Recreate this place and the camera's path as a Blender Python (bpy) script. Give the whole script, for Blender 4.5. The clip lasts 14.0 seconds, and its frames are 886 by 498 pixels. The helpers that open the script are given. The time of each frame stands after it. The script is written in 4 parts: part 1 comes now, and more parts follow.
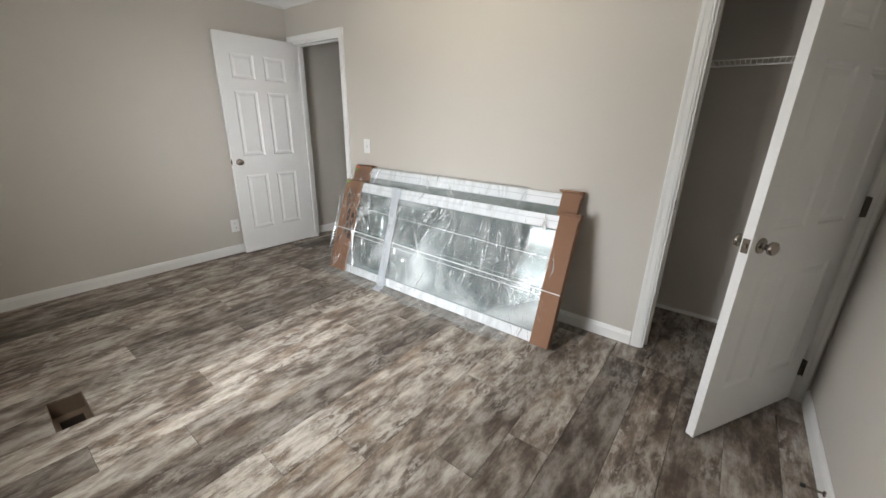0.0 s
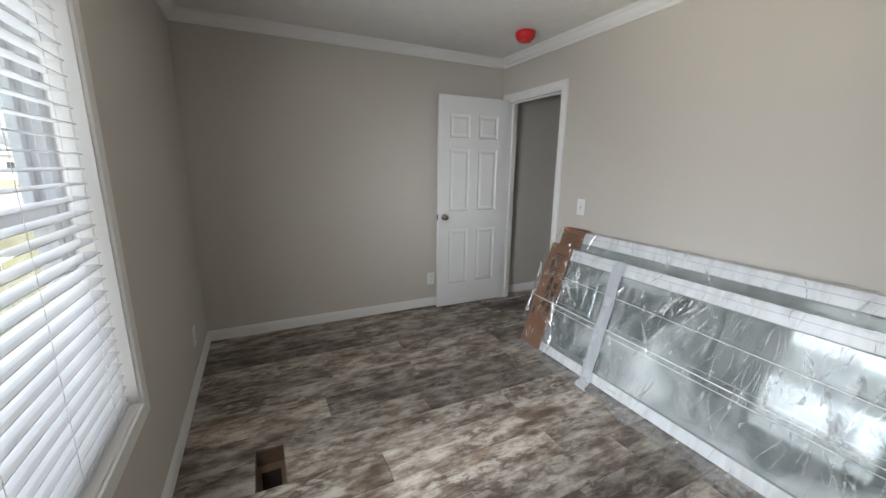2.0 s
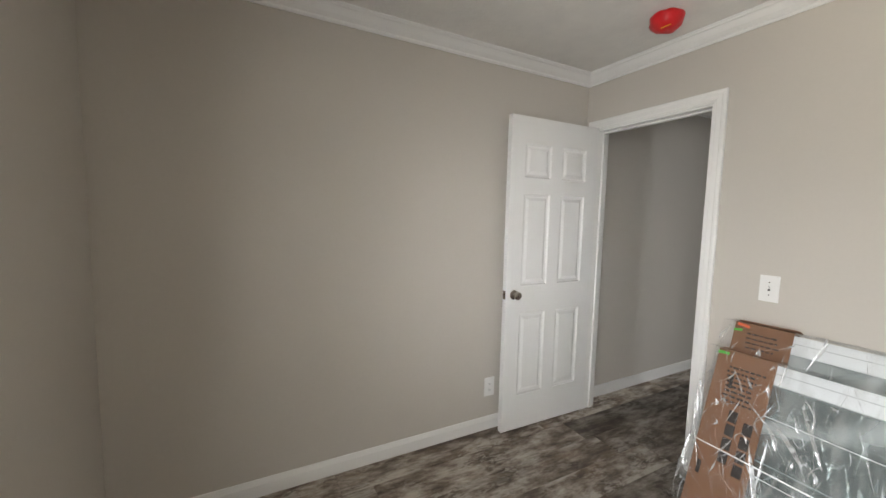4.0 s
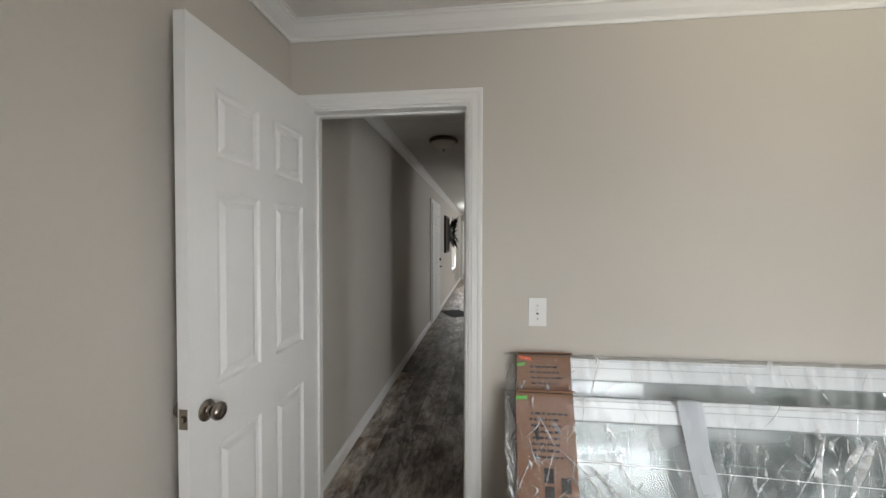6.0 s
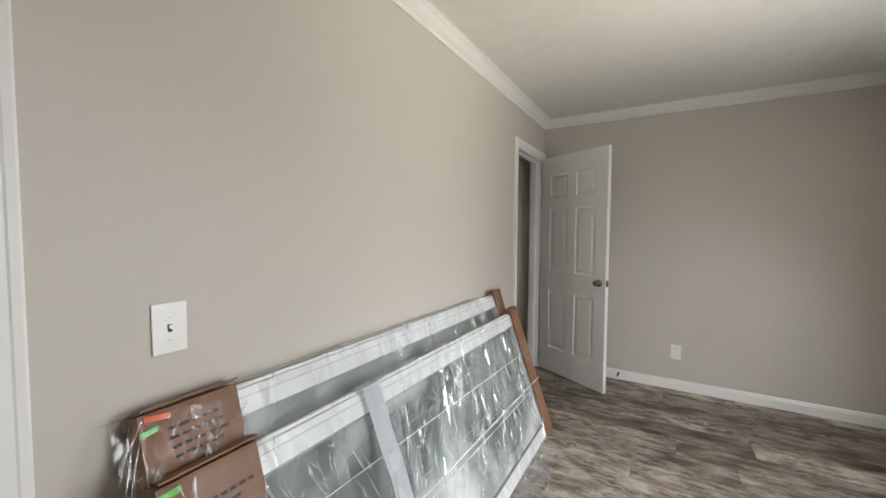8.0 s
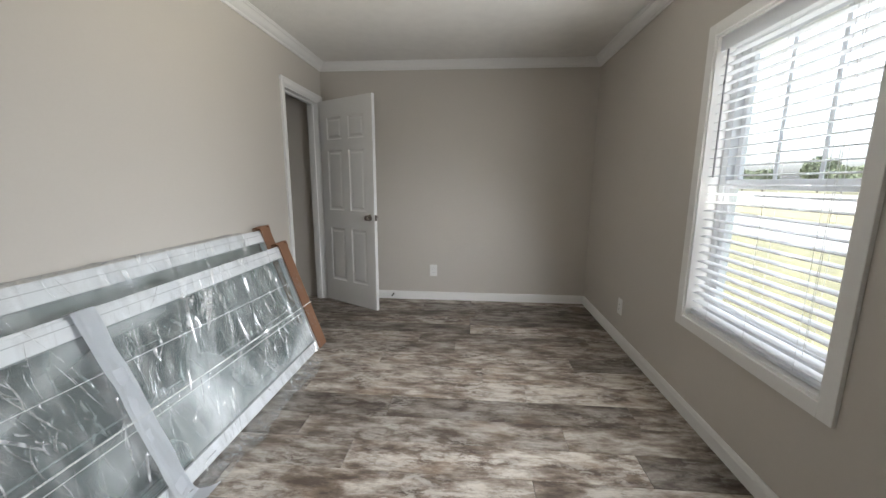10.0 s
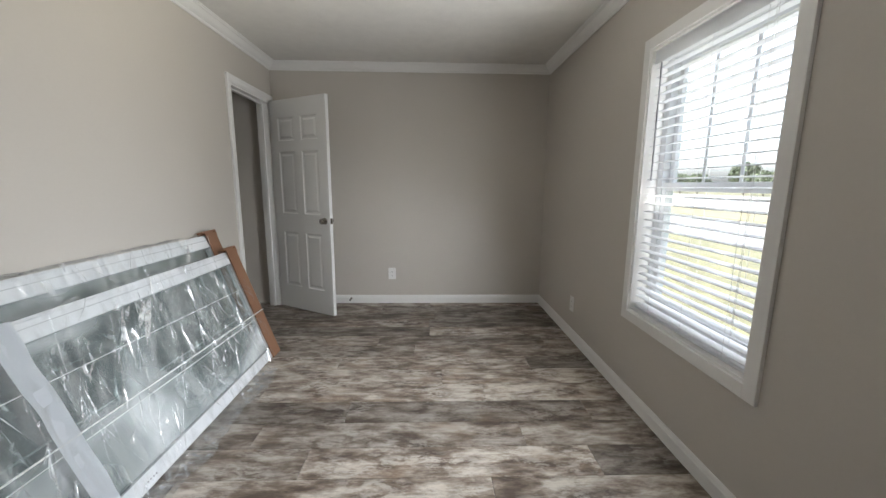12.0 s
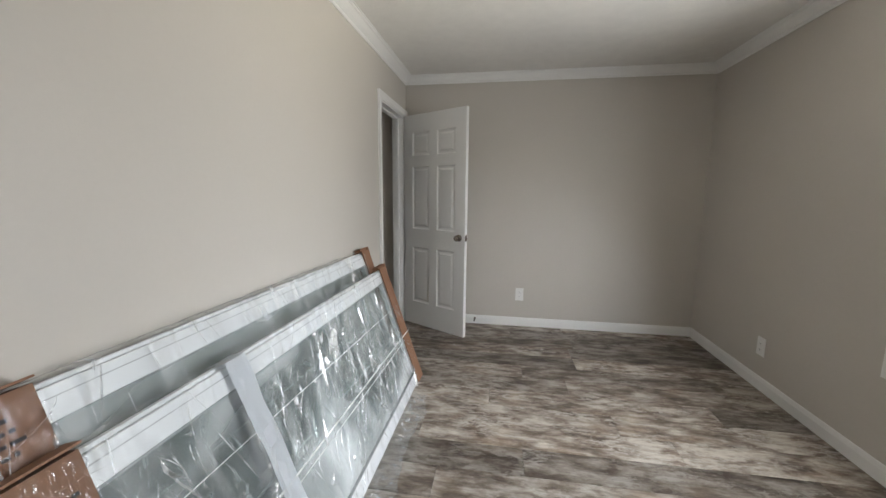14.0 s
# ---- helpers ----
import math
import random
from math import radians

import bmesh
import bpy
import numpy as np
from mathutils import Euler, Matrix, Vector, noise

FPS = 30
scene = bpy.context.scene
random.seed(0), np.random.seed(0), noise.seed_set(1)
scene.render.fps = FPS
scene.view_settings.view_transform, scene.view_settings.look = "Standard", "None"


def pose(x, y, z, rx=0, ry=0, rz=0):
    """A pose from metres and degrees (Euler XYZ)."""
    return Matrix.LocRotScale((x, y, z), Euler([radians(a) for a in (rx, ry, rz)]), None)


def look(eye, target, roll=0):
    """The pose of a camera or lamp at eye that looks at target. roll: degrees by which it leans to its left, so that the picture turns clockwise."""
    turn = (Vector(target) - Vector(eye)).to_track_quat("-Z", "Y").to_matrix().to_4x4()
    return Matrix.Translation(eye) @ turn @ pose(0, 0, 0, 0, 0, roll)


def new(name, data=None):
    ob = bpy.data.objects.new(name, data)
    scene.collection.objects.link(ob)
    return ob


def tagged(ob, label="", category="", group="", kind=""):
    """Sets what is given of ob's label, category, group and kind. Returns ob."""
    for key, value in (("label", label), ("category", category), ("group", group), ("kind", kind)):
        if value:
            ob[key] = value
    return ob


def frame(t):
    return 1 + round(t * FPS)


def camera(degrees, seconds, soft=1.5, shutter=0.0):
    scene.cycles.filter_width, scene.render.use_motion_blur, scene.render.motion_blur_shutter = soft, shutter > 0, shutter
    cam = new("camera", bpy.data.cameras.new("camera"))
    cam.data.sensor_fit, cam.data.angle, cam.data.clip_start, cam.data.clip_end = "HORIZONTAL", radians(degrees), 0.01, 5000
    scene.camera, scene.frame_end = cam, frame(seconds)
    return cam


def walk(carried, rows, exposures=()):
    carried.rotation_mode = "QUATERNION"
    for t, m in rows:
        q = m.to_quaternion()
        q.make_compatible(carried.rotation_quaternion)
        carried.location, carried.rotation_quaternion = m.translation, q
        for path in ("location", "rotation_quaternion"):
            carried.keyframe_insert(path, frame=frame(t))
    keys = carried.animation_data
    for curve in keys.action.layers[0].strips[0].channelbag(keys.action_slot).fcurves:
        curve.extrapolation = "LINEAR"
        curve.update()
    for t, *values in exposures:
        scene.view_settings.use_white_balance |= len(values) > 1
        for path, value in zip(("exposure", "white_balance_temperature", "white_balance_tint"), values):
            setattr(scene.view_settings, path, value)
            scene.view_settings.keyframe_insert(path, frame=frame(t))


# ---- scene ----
cam = camera(99.4, 14.0)
PATH = [
    (0, (-0.119, 0.224, 1.356), (-1.265, 1.727, 0.702), 1.2),
    (0.5, (-0.207, 0.213, 1.364), (-1.403, 1.674, 0.705), 1.1),
    (1, (-0.206, 0.244, 1.397), (-1.662, 1.471, 0.786), 1.0),
    (1.5, (-0.44, 0.265, 1.369), (-2.084, 1.272, 0.837), 0.9),
    (2, (-0.675, 0.349, 1.414), (-2.428, 1.209, 0.98), 0.7),
    (2.5, (-1.034, 0.452, 1.404), (-2.807, 1.301, 1.036), 0.8),
    (3, (-1.382, 0.438, 1.404), (-3.173, 1.281, 1.12), 0.9),
    (3.2, (-1.517, 0.403, 1.431), (-3.315, 1.245, 1.185), 0.7),
    (5.3, (-2.808, 0.74, 1.396), (-3.939, 2.389, 1.344), 0.6),
    (5.5, (-2.907, 0.822, 1.417), (-3.734, 2.643, 1.376), 0.4),
    (6, (-3.111, 0.946, 1.418), (-3.334, 2.933, 1.378), 0.1),
    (6.5, (-3.19, 1.105, 1.368), (-2.789, 3.064, 1.382), 0.0),
    (7, (-3.207, 1.351, 1.403), (-2.284, 3.125, 1.348), 0.0),
    (7.5, (-3.256, 1.527, 1.387), (-1.924, 3.017, 1.317), 0.3),
    (8, (-3.328, 1.585, 1.351), (-1.611, 2.607, 1.254), 0.3),
    (8.5, (-3.354, 1.37, 1.319), (-1.459, 1.981, 1.132), 0.2),
    (9, (-3.434, 1.184, 1.268), (-1.484, 1.55, 1.01), 0.2),
    (9.2, (-3.478, 1.135, 1.27), (-1.525, 1.454, 0.978), 0.2),
    (11.3, (-3.529, 1.059, 1.258), (-1.558, 1.027, 0.925), 0.4),
    (11.5, (-3.53, 1.066, 1.264), (-1.558, 1.022, 0.927), 0.4),
    (12, (-3.524, 1.062, 1.264), (-1.553, 1.004, 0.928), 0.4),
    (12.5, (-3.478, 1.111, 1.269), (-1.507, 1.034, 0.935), 0.4),
    (13, (-3.398, 1.267, 1.276), (-1.427, 1.189, 0.945), 0.5),
    (13.5, (-3.357, 1.49, 1.341), (-1.383, 1.554, 1.022), 0.6),
    (14, (-3.315, 1.666, 1.311), (-1.361, 1.981, 1.022), 0.5),
]
walk(cam, [(t, look(eye, target, roll)) for t, eye, target, roll in PATH], [(0.0, 3.06, 6350, 10), (1.0, 2.93, 6250, 10), (1.5, 2.7, 6200, 10), (2.0, 2.58, 6100, 10), (2.5, 2.76, 6400, 10), (3.0, 3.06, 6550, 10), (5.5, 2.84, 6450, 10), (6.0, 2.66, 6450, 10), (6.5, 2.72, 6450, 10), (7.0, 2.86, 6500, 10), (8.0, 2.84, 6450, 10), (8.5, 2.88, 6450, 10), (9.0, 2.74, 6250, 10), (12.5, 2.7, 6150, 10), (13.5, 2.7, 6200, 10), (14.0, 2.83, 6200, 10)])

# ---- light ----
world = bpy.data.worlds.new("world")
scene.world = world
world.use_nodes = True
wn = world.node_tree.nodes
sky = wn.new("ShaderNodeTexSky")
sky.sky_type = "NISHITA"
sky.sun_disc = False
sky.sun_elevation = radians(52)
sky.sun_rotation = radians(20)
sky.dust_density = 4.0
haze = wn.new("ShaderNodeHueSaturation")
haze.inputs["Saturation"].default_value = 0.35
world.node_tree.links.new(sky.outputs[0], haze.inputs["Color"])
world.node_tree.links.new(haze.outputs[0], wn["Background"].inputs[0])
wn["Background"].inputs[1].default_value = 0.125


def lamp(name, kind, m, energy, color=(1, 1, 1), size=(1, 1), angle=1.0):
    data = bpy.data.lights.new(name, kind)
    data.energy, data.color = energy, color
    if kind == "AREA":
        data.shape, data.size, data.size_y = "RECTANGLE", size[0], size[1]
    if kind == "SUN":
        data.angle = radians(angle)
    ob = new(name, data)
    ob.matrix_world = m
    return ob


SUN = lamp("sun", "SUN", look((4, 12, 18), (0, 0, 0)), 1.15, (1.0, 0.95, 0.87), angle=3.0)
S_FACE = -0.110
DAY = (0.93, 0.97, 1.0)
day = lamp("window_daylight", "AREA", look((-1.837, S_FACE + 0.05, 1.26), (-1.837, 3, 1.05)), 3.15, (0.97, 0.98, 0.97), (0.82, 1.36))
day.data.spread = radians(164)
lamp("window_pane_daylight", "AREA", look((-1.837, S_FACE - 0.078, 1.26), (-1.837, 3, 1.26)), 0.8, (1.0, 0.985, 0.95), (0.82, 1.36))
# light thrown up by the bright ground, onto the far wall and the ceiling
for zc, rise, reach, watts, tint in ((0.9, 0.66, 1.0, 0.19, (1.0, 0.91, 0.66)), (1.62, 0.66, 1.0, 0.19, (1.0, 0.91, 0.66)), (1.3, 0.9, 0.55, 1.0, (1.0, 0.95, 0.84))):
    ground_lamp = lamp("window_ground_light", "AREA", look((-1.837, S_FACE + 0.11, zc - 0.16), (-1.75, S_FACE + 0.11 + reach, zc - 0.16 + rise)), watts, tint, (0.8, 0.30))
    ground_lamp.data.spread = radians(58 if rise < reach else 100)
# the sky's light falls downwards through the blind, straight ahead and to one side
for dx, zc, side, watts, wide in ((0, 0.9, 0.0, 0.46, 0.8), (0, 1.62, 0.0, 0.46, 0.8), (0.22, 1.3, 1.1, 0.45, 0.3)):
    eye = (-1.837 + dx, S_FACE + 0.12, zc)
    sky_lamp = lamp("window_sky_light", "AREA", look(eye, (eye[0] + side, eye[1] + 1.0, zc - 0.5 * math.hypot(1.0, side))), watts, (0.93, 0.96, 1.0), (wide, 0.34))
    sky_lamp.data.spread = radians(70)
side_sky = lamp("window_sky_light", "AREA", look((-1.837, S_FACE + 0.12, 1.3), (-3.95, 2.45, 1.05)), 0.4, (0.93, 0.96, 1.0), (0.5, 1.0))
side_sky.data.spread = radians(52)
lamp("living_window_daylight", "AREA", look((-4.0, 11.8, 1.35), (0, 11.8, 1.0)), 11, DAY, (1.15, 1.3))
lamp("dining_window_daylight", "AREA", look((1.4, 10.5, 1.4), (-4, 10.5, 0.8)), 12, DAY, (2.4, 1.4))
lamp("side_room_daylight", "AREA", look((-0.6, 4.1, 1.4), (-4, 4.08, 1.2)), 2.0, DAY, (0.5, 0.9))
# unseen fill lamp added to brighten the end hall, which has no window
lamp("end_hall_fill", "AREA", look((-1.65, 16.6, 1.5), (-4, 16.6, 1.2)), 9, DAY, (1.0, 1.2))


# ---- materials ----
def shader(name, color, rough=0.5, metal=0.0, spec=0.5, grain=0.0, grain_scale=60.0, stain=0.0, bump=0.0, bump_scale=200.0, stretch=(1, 1, 1)):
    """Principled material with a fine grain, broad stains and a fine relief."""
    m = bpy.data.materials.new(name)
    m.use_nodes = True
    nt = m.node_tree
    b = nt.nodes["Principled BSDF"]
    b.inputs["Base Color"].default_value = (*color, 1)
    b.inputs["Roughness"].default_value = rough
    b.inputs["Metallic"].default_value = metal
    b.inputs["Specular IOR Level"].default_value = spec
    tc = nt.nodes.new("ShaderNodeTexCoord")
    mp = nt.nodes.new("ShaderNodeMapping")
    mp.inputs["Scale"].default_value = stretch
    nt.links.new(tc.outputs["Object"], mp.inputs[0])
    if grain or stain:
        n1 = nt.nodes.new("ShaderNodeTexNoise")
        n1.inputs["Scale"].default_value = grain_scale
        n1.inputs["Detail"].default_value = 4
        n2 = nt.nodes.new("ShaderNodeTexNoise")
        n2.inputs["Scale"].default_value = 1.7
        n2.inputs["Detail"].default_value = 5
        for n in (n1, n2):
            nt.links.new(mp.outputs[0], n.inputs["Vector"])
        m1 = nt.nodes.new("ShaderNodeMapRange")
        m1.inputs["To Min"].default_value, m1.inputs["To Max"].default_value = 1 - grain, 1 + grain
        m2 = nt.nodes.new("ShaderNodeMapRange")
        m2.inputs["To Min"].default_value, m2.inputs["To Max"].default_value = 1 - stain, 1 + stain
        nt.links.new(n1.outputs["Fac"], m1.inputs[0])
        nt.links.new(n2.outputs["Fac"], m2.inputs[0])
        mu = nt.nodes.new("ShaderNodeMath")
        mu.operation = "MULTIPLY"
        nt.links.new(m1.outputs[0], mu.inputs[0])
        nt.links.new(m2.outputs[0], mu.inputs[1])
        vm = nt.nodes.new("ShaderNodeVectorMath")
        vm.operation = "SCALE"
        vm.inputs[0].default_value = color
        nt.links.new(mu.outputs[0], vm.inputs["Scale"])
        nt.links.new(vm.outputs[0], b.inputs["Base Color"])
    if bump:
        n3 = nt.nodes.new("ShaderNodeTexNoise")
        n3.inputs["Scale"].default_value = bump_scale
        n3.inputs["Detail"].default_value = 3
        nt.links.new(mp.outputs[0], n3.inputs["Vector"])
        bp = nt.nodes.new("ShaderNodeBump")
        bp.inputs["Strength"].default_value = bump
        bp.inputs["Distance"].default_value = 0.004
        nt.links.new(n3.outputs["Fac"], bp.inputs["Height"])
        nt.links.new(bp.outputs[0], b.inputs["Normal"])
    return m


def plank_shader(name, islands=False):
    """Weathered grey-brown vinyl plank; every plank shows another stretch of the print."""
    m = bpy.data.materials.new(name)
    m.use_nodes = True
    nt, L = m.node_tree, m.node_tree.links
    b = nt.nodes["Principled BSDF"]
    tc = nt.nodes.new("ShaderNodeTexCoord")
    if islands:
        rnd = nt.nodes.new("ShaderNodeNewGeometry").outputs["Random Per Island"]
    else:
        rnd = nt.nodes.new("ShaderNodeObjectInfo").outputs["Random"]
    off = nt.nodes.new("ShaderNodeVectorMath")
    off.operation = "SCALE"
    off.inputs[0].default_value = (37.0, 91.0, 13.0)
    L.new(rnd, off.inputs["Scale"])
    add = nt.nodes.new("ShaderNodeVectorMath")
    L.new(tc.outputs["Object"], add.inputs[0])
    L.new(off.outputs[0], add.inputs[1])

    def noise_at(scale, sx, sy, detail=6, rough=0.6, dist=0.0):
        mp = nt.nodes.new("ShaderNodeMapping")
        mp.inputs["Scale"].default_value = (sx, sy, 1)
        L.new(add.outputs[0], mp.inputs[0])
        n = nt.nodes.new("ShaderNodeTexNoise")
        n.inputs["Scale"].default_value = scale
        n.inputs["Detail"].default_value = detail
        n.inputs["Roughness"].default_value = rough
        n.inputs["Distortion"].default_value = dist
        L.new(mp.outputs[0], n.inputs["Vector"])
        return n.outputs["Fac"]

    def ramp(fac, stops):
        r = nt.nodes.new("ShaderNodeValToRGB")
        e = r.color_ramp.elements
        e[0].position, e[0].color = stops[0][0], (*stops[0][1], 1)
        e[1].position, e[1].color = stops[-1][0], (*stops[-1][1], 1)
        for p, c in stops[1:-1]:
            e.new(p).color = (*c, 1)
        L.new(fac, r.inputs[0])
        return r.outputs[0]

    def mix(kind, fac, a, bb):
        x = nt.nodes.new("ShaderNodeMix")
        x.data_type, x.blend_type = "RGBA", kind
        if isinstance(fac, float):
            x.inputs[0].default_value = fac
        else:
            L.new(fac, x.inputs[0])
        L.new(a, x.inputs[6])
        if isinstance(bb, tuple):
            x.inputs[7].default_value = (*bb, 1)
        else:
            L.new(bb, x.inputs[7])
        return x.outputs[2]

    def scaled(fac, k):
        g = nt.nodes.new("ShaderNodeMath")
        g.operation = "MULTIPLY"
        L.new(fac, g.inputs[0])
        if isinstance(k, float):
            g.inputs[1].default_value = k
        else:
            L.new(k, g.inputs[1])
        return g.outputs[0]

    # brown-grey ground with torn, long-drawn patches
    broad = ramp(noise_at(1.0, 12.5, 4.2, 9, 0.66, 0.15),
                 [(0.37, (0.068, 0.050, 0.038)), (0.45, (0.128, 0.099, 0.077)), (0.505, (0.20, 0.166, 0.136)), (0.56, (0.285, 0.25, 0.212)), (0.64, (0.42, 0.385, 0.34))])
    # whitish worn paint, in patches
    worn = ramp(noise_at(1.0, 32.0, 12.0, 8, 0.7, 0.4), [(0.47, (0, 0, 0)), (0.57, (1, 1, 1))])
    where = ramp(noise_at(1.0, 6.0, 2.2, 3, 0.5, 0.2), [(0.43, (0.03, 0.03, 0.03)), (0.6, (0.75, 0.75, 0.75))])
    col = mix("MIX", scaled(worn, where), broad, (0.43, 0.40, 0.36))
    # dark grain and small knots
    grain = ramp(noise_at(1.0, 95.0, 5.0, 6, 0.7, 0.3), [(0.34, (0.42, 0.38, 0.35)), (0.47, (1, 1, 1)), (0.7, (1.16, 1.15, 1.14))])
    col = mix("MULTIPLY", 0.38, col, grain)
    dark = ramp(noise_at(1.0, 26.0, 12.0, 7, 0.68, 0.8), [(0.60, (0, 0, 0)), (0.67, (1, 1, 1))])
    col = mix("MIX", scaled(dark, 0.4), col, (0.075, 0.055, 0.042))
    rust = ramp(noise_at(5.0, 1.2, 0.6, 4, 0.6), [(0.55, (0, 0, 0)), (0.72, (1, 1, 1))])
    col = mix("MIX", scaled(rust, 0.4), col, (0.24, 0.165, 0.105))
    tone = nt.nodes.new("ShaderNodeMapRange")
    L.new(rnd, tone.inputs[0])
    tone.inputs["To Min"].default_value, tone.inputs["To Max"].default_value = 0.64, 1.52
    sc = nt.nodes.new("ShaderNodeVectorMath")
    sc.operation = "SCALE"
    L.new(col, sc.inputs[0])
    L.new(tone.outputs[0], sc.inputs["Scale"])
    L.new(sc.outputs[0], b.inputs["Base Color"])
    b.inputs["Roughness"].default_value = 0.48
    b.inputs["Specular IOR Level"].default_value = 0.35
    bp = nt.nodes.new("ShaderNodeBump")
    bp.inputs["Strength"].default_value = 0.18
    bp.inputs["Distance"].default_value = 0.003
    L.new(noise_at(60.0, 3.0, 0.3, 4), bp.inputs["Height"])
    L.new(bp.outputs[0], b.inputs["Normal"])
    return m


def clear_shader(name, tint, gloss, rough, haze=0.0, crease=0.0, crease_scale=(30, 30, 30)):
    """A thin clear sheet: mostly see-through, with gloss, a milky share and creases."""
    m = bpy.data.materials.new(name)
    m.use_nodes = True
    nt, L = m.node_tree, m.node_tree.links
    nt.nodes.remove(nt.nodes["Principled BSDF"])
    out = nt.nodes["Material Output"]
    tr = nt.nodes.new("ShaderNodeBsdfTransparent")
    tr.inputs[0].default_value = (*tint, 1)
    gl = nt.nodes.new("ShaderNodeBsdfGlossy")
    gl.inputs["Roughness"].default_value = rough
    fr = nt.nodes.new("ShaderNodeLayerWeight")
    fr.inputs[0].default_value = 0.5
    pw = nt.nodes.new("ShaderNodeMath")
    pw.operation = "POWER"
    pw.inputs[1].default_value = 4.0
    L.new(fr.outputs["Facing"], pw.inputs[0])
    ma = nt.nodes.new("ShaderNodeMath")
    ma.operation = "MULTIPLY_ADD"
    ma.inputs[1].default_value = 0.7
    ma.inputs[2].default_value = gloss
    L.new(pw.outputs[0], ma.inputs[0])
    mx = nt.nodes.new("ShaderNodeMixShader")
    L.new(ma.outputs[0], mx.inputs[0])
    L.new(tr.outputs[0], mx.inputs[1])
    L.new(gl.outputs[0], mx.inputs[2])
    last = mx.outputs[0]
    if haze or crease:
        tc = nt.nodes.new("ShaderNodeTexCoord")
        mp = nt.nodes.new("ShaderNodeMapping")
        mp.inputs["Scale"].default_value = crease_scale
        L.new(tc.outputs["Object"], mp.inputs[0])
        n = nt.nodes.new("ShaderNodeTexNoise")
        n.inputs["Scale"].default_value = 1.0
        n.inputs["Detail"].default_value = 1.5
        n.inputs["Distortion"].default_value = 1.2
        L.new(mp.outputs[0], n.inputs["Vector"])
        if crease:
            bp = nt.nodes.new("ShaderNodeBump")
            bp.inputs["Strength"].default_value = crease
            bp.inputs["Distance"].default_value = 0.02
            L.new(n.outputs["Fac"], bp.inputs["Height"])
            L.new(bp.outputs[0], gl.inputs["Normal"])
        if haze:
            df = nt.nodes.new("ShaderNodeBsdfDiffuse")
            df.inputs[0].default_value = (0.85, 0.87, 0.87, 1)
            rp = nt.nodes.new("ShaderNodeMapRange")
            rp.inputs["From Min"].default_value, rp.inputs["From Max"].default_value = 0.44, 0.74
            rp.inputs["To Min"].default_value, rp.inputs["To Max"].default_value = haze * 0.22, haze * 2.0
            L.new(n.outputs["Fac"], rp.inputs[0])
            m2 = nt.nodes.new("ShaderNodeMixShader")
            L.new(rp.outputs[0], m2.inputs[0])
            L.new(last, m2.inputs[1])
            L.new(df.outputs[0], m2.inputs[2])
            last = m2.outputs[0]
    L.new(last, out.inputs[0])
    return m


WALL = shader("greige_wall_paint", (0.55, 0.512, 0.462), 0.6, grain=0.02, stain=0.03, bump=0.12, bump_scale=240)
CEIL = shader("ceiling_texture_paint", (0.74, 0.72, 0.69), 0.8, grain=0.07, grain_scale=11, stain=0.05, bump=0.55, bump_scale=55)
TRIM = shader("white_trim_paint", (0.80, 0.79, 0.77), 0.38, grain=0.015, stain=0.03, bump=0.04, bump_scale=300)
DOORP = shader("white_door_paint", (0.78, 0.775, 0.76), 0.42, grain=0.015, stain=0.025, bump=0.1, bump_scale=260, stretch=(1, 1, 0.15))
PLANK = plank_shader("weathered_vinyl_plank")
PLANKS = plank_shader("weathered_vinyl_planks_far", True)
SUBFLOOR = shader("dark_subfloor", (0.06, 0.05, 0.045), 0.9, grain=0.2, stain=0.2)
NICKEL = shader("satin_nickel", (0.30, 0.265, 0.23), 0.24, 1.0, grain=0.08, grain_scale=90)
DARKMETAL = shader("aged_steel", (0.16, 0.14, 0.12), 0.4, 1.0, grain=0.2)
PLASTIC = shader("white_plastic", (0.8, 0.79, 0.77), 0.35, grain=0.01, stain=0.02)
SLOT = shader("dark_slot", (0.03, 0.03, 0.03), 0.6, grain=0.1)
VINYL = shader("white_vinyl", (0.72, 0.73, 0.74), 0.35, grain=0.015, stain=0.03)
SLAT = shader("white_blind_slat", (0.87, 0.87, 0.87), 0.45, grain=0.02, stain=0.02)
_nt = SLAT.node_tree
_tl = _nt.nodes.new("ShaderNodeBsdfTranslucent")
_tl.inputs[0].default_value = (0.85, 0.87, 0.9, 1)
_mx = _nt.nodes.new("ShaderNodeMixShader")
_mx.inputs[0].default_value = 0.4
_nt.links.new(_nt.nodes["Principled BSDF"].outputs[0], _mx.inputs[1])
_nt.links.new(_tl.outputs[0], _mx.inputs[2])
_nt.links.new(_mx.outputs[0], _nt.nodes["Material Output"].inputs[0])
CORD = shader("white_cord", (0.75, 0.75, 0.74), 0.8, grain=0.1)
WAND = shader("smoky_wand", (0.25, 0.25, 0.26), 0.3, grain=0.1)
CARD = shader("brown_cardboard", (0.22, 0.112, 0.062), 0.75, grain=0.08, grain_scale=120, stain=0.15, bump=0.15, bump_scale=90, stretch=(1, 1, 0.2))
INK = shader("dark_print_ink", (0.035, 0.028, 0.025), 0.7, grain=0.2)
FOAM = shader("white_foam_strap", (0.8, 0.82, 0.85), 0.7, grain=0.03, stain=0.05, bump=0.3, bump_scale=120)
TWINE = shader("white_strapping", (0.8, 0.8, 0.78), 0.5, grain=0.1)
RUBBER = shader("grey_seal", (0.22, 0.24, 0.24), 0.6, grain=0.1)
GROOVE_SHADE = shader("vinyl_groove_shade", (0.42, 0.43, 0.44), 0.5, grain=0.1)
REDBAG = shader("red_plastic_bag", (0.62, 0.012, 0.018), 0.35, grain=0.1, stain=0.15, bump=0.5, bump_scale=60)
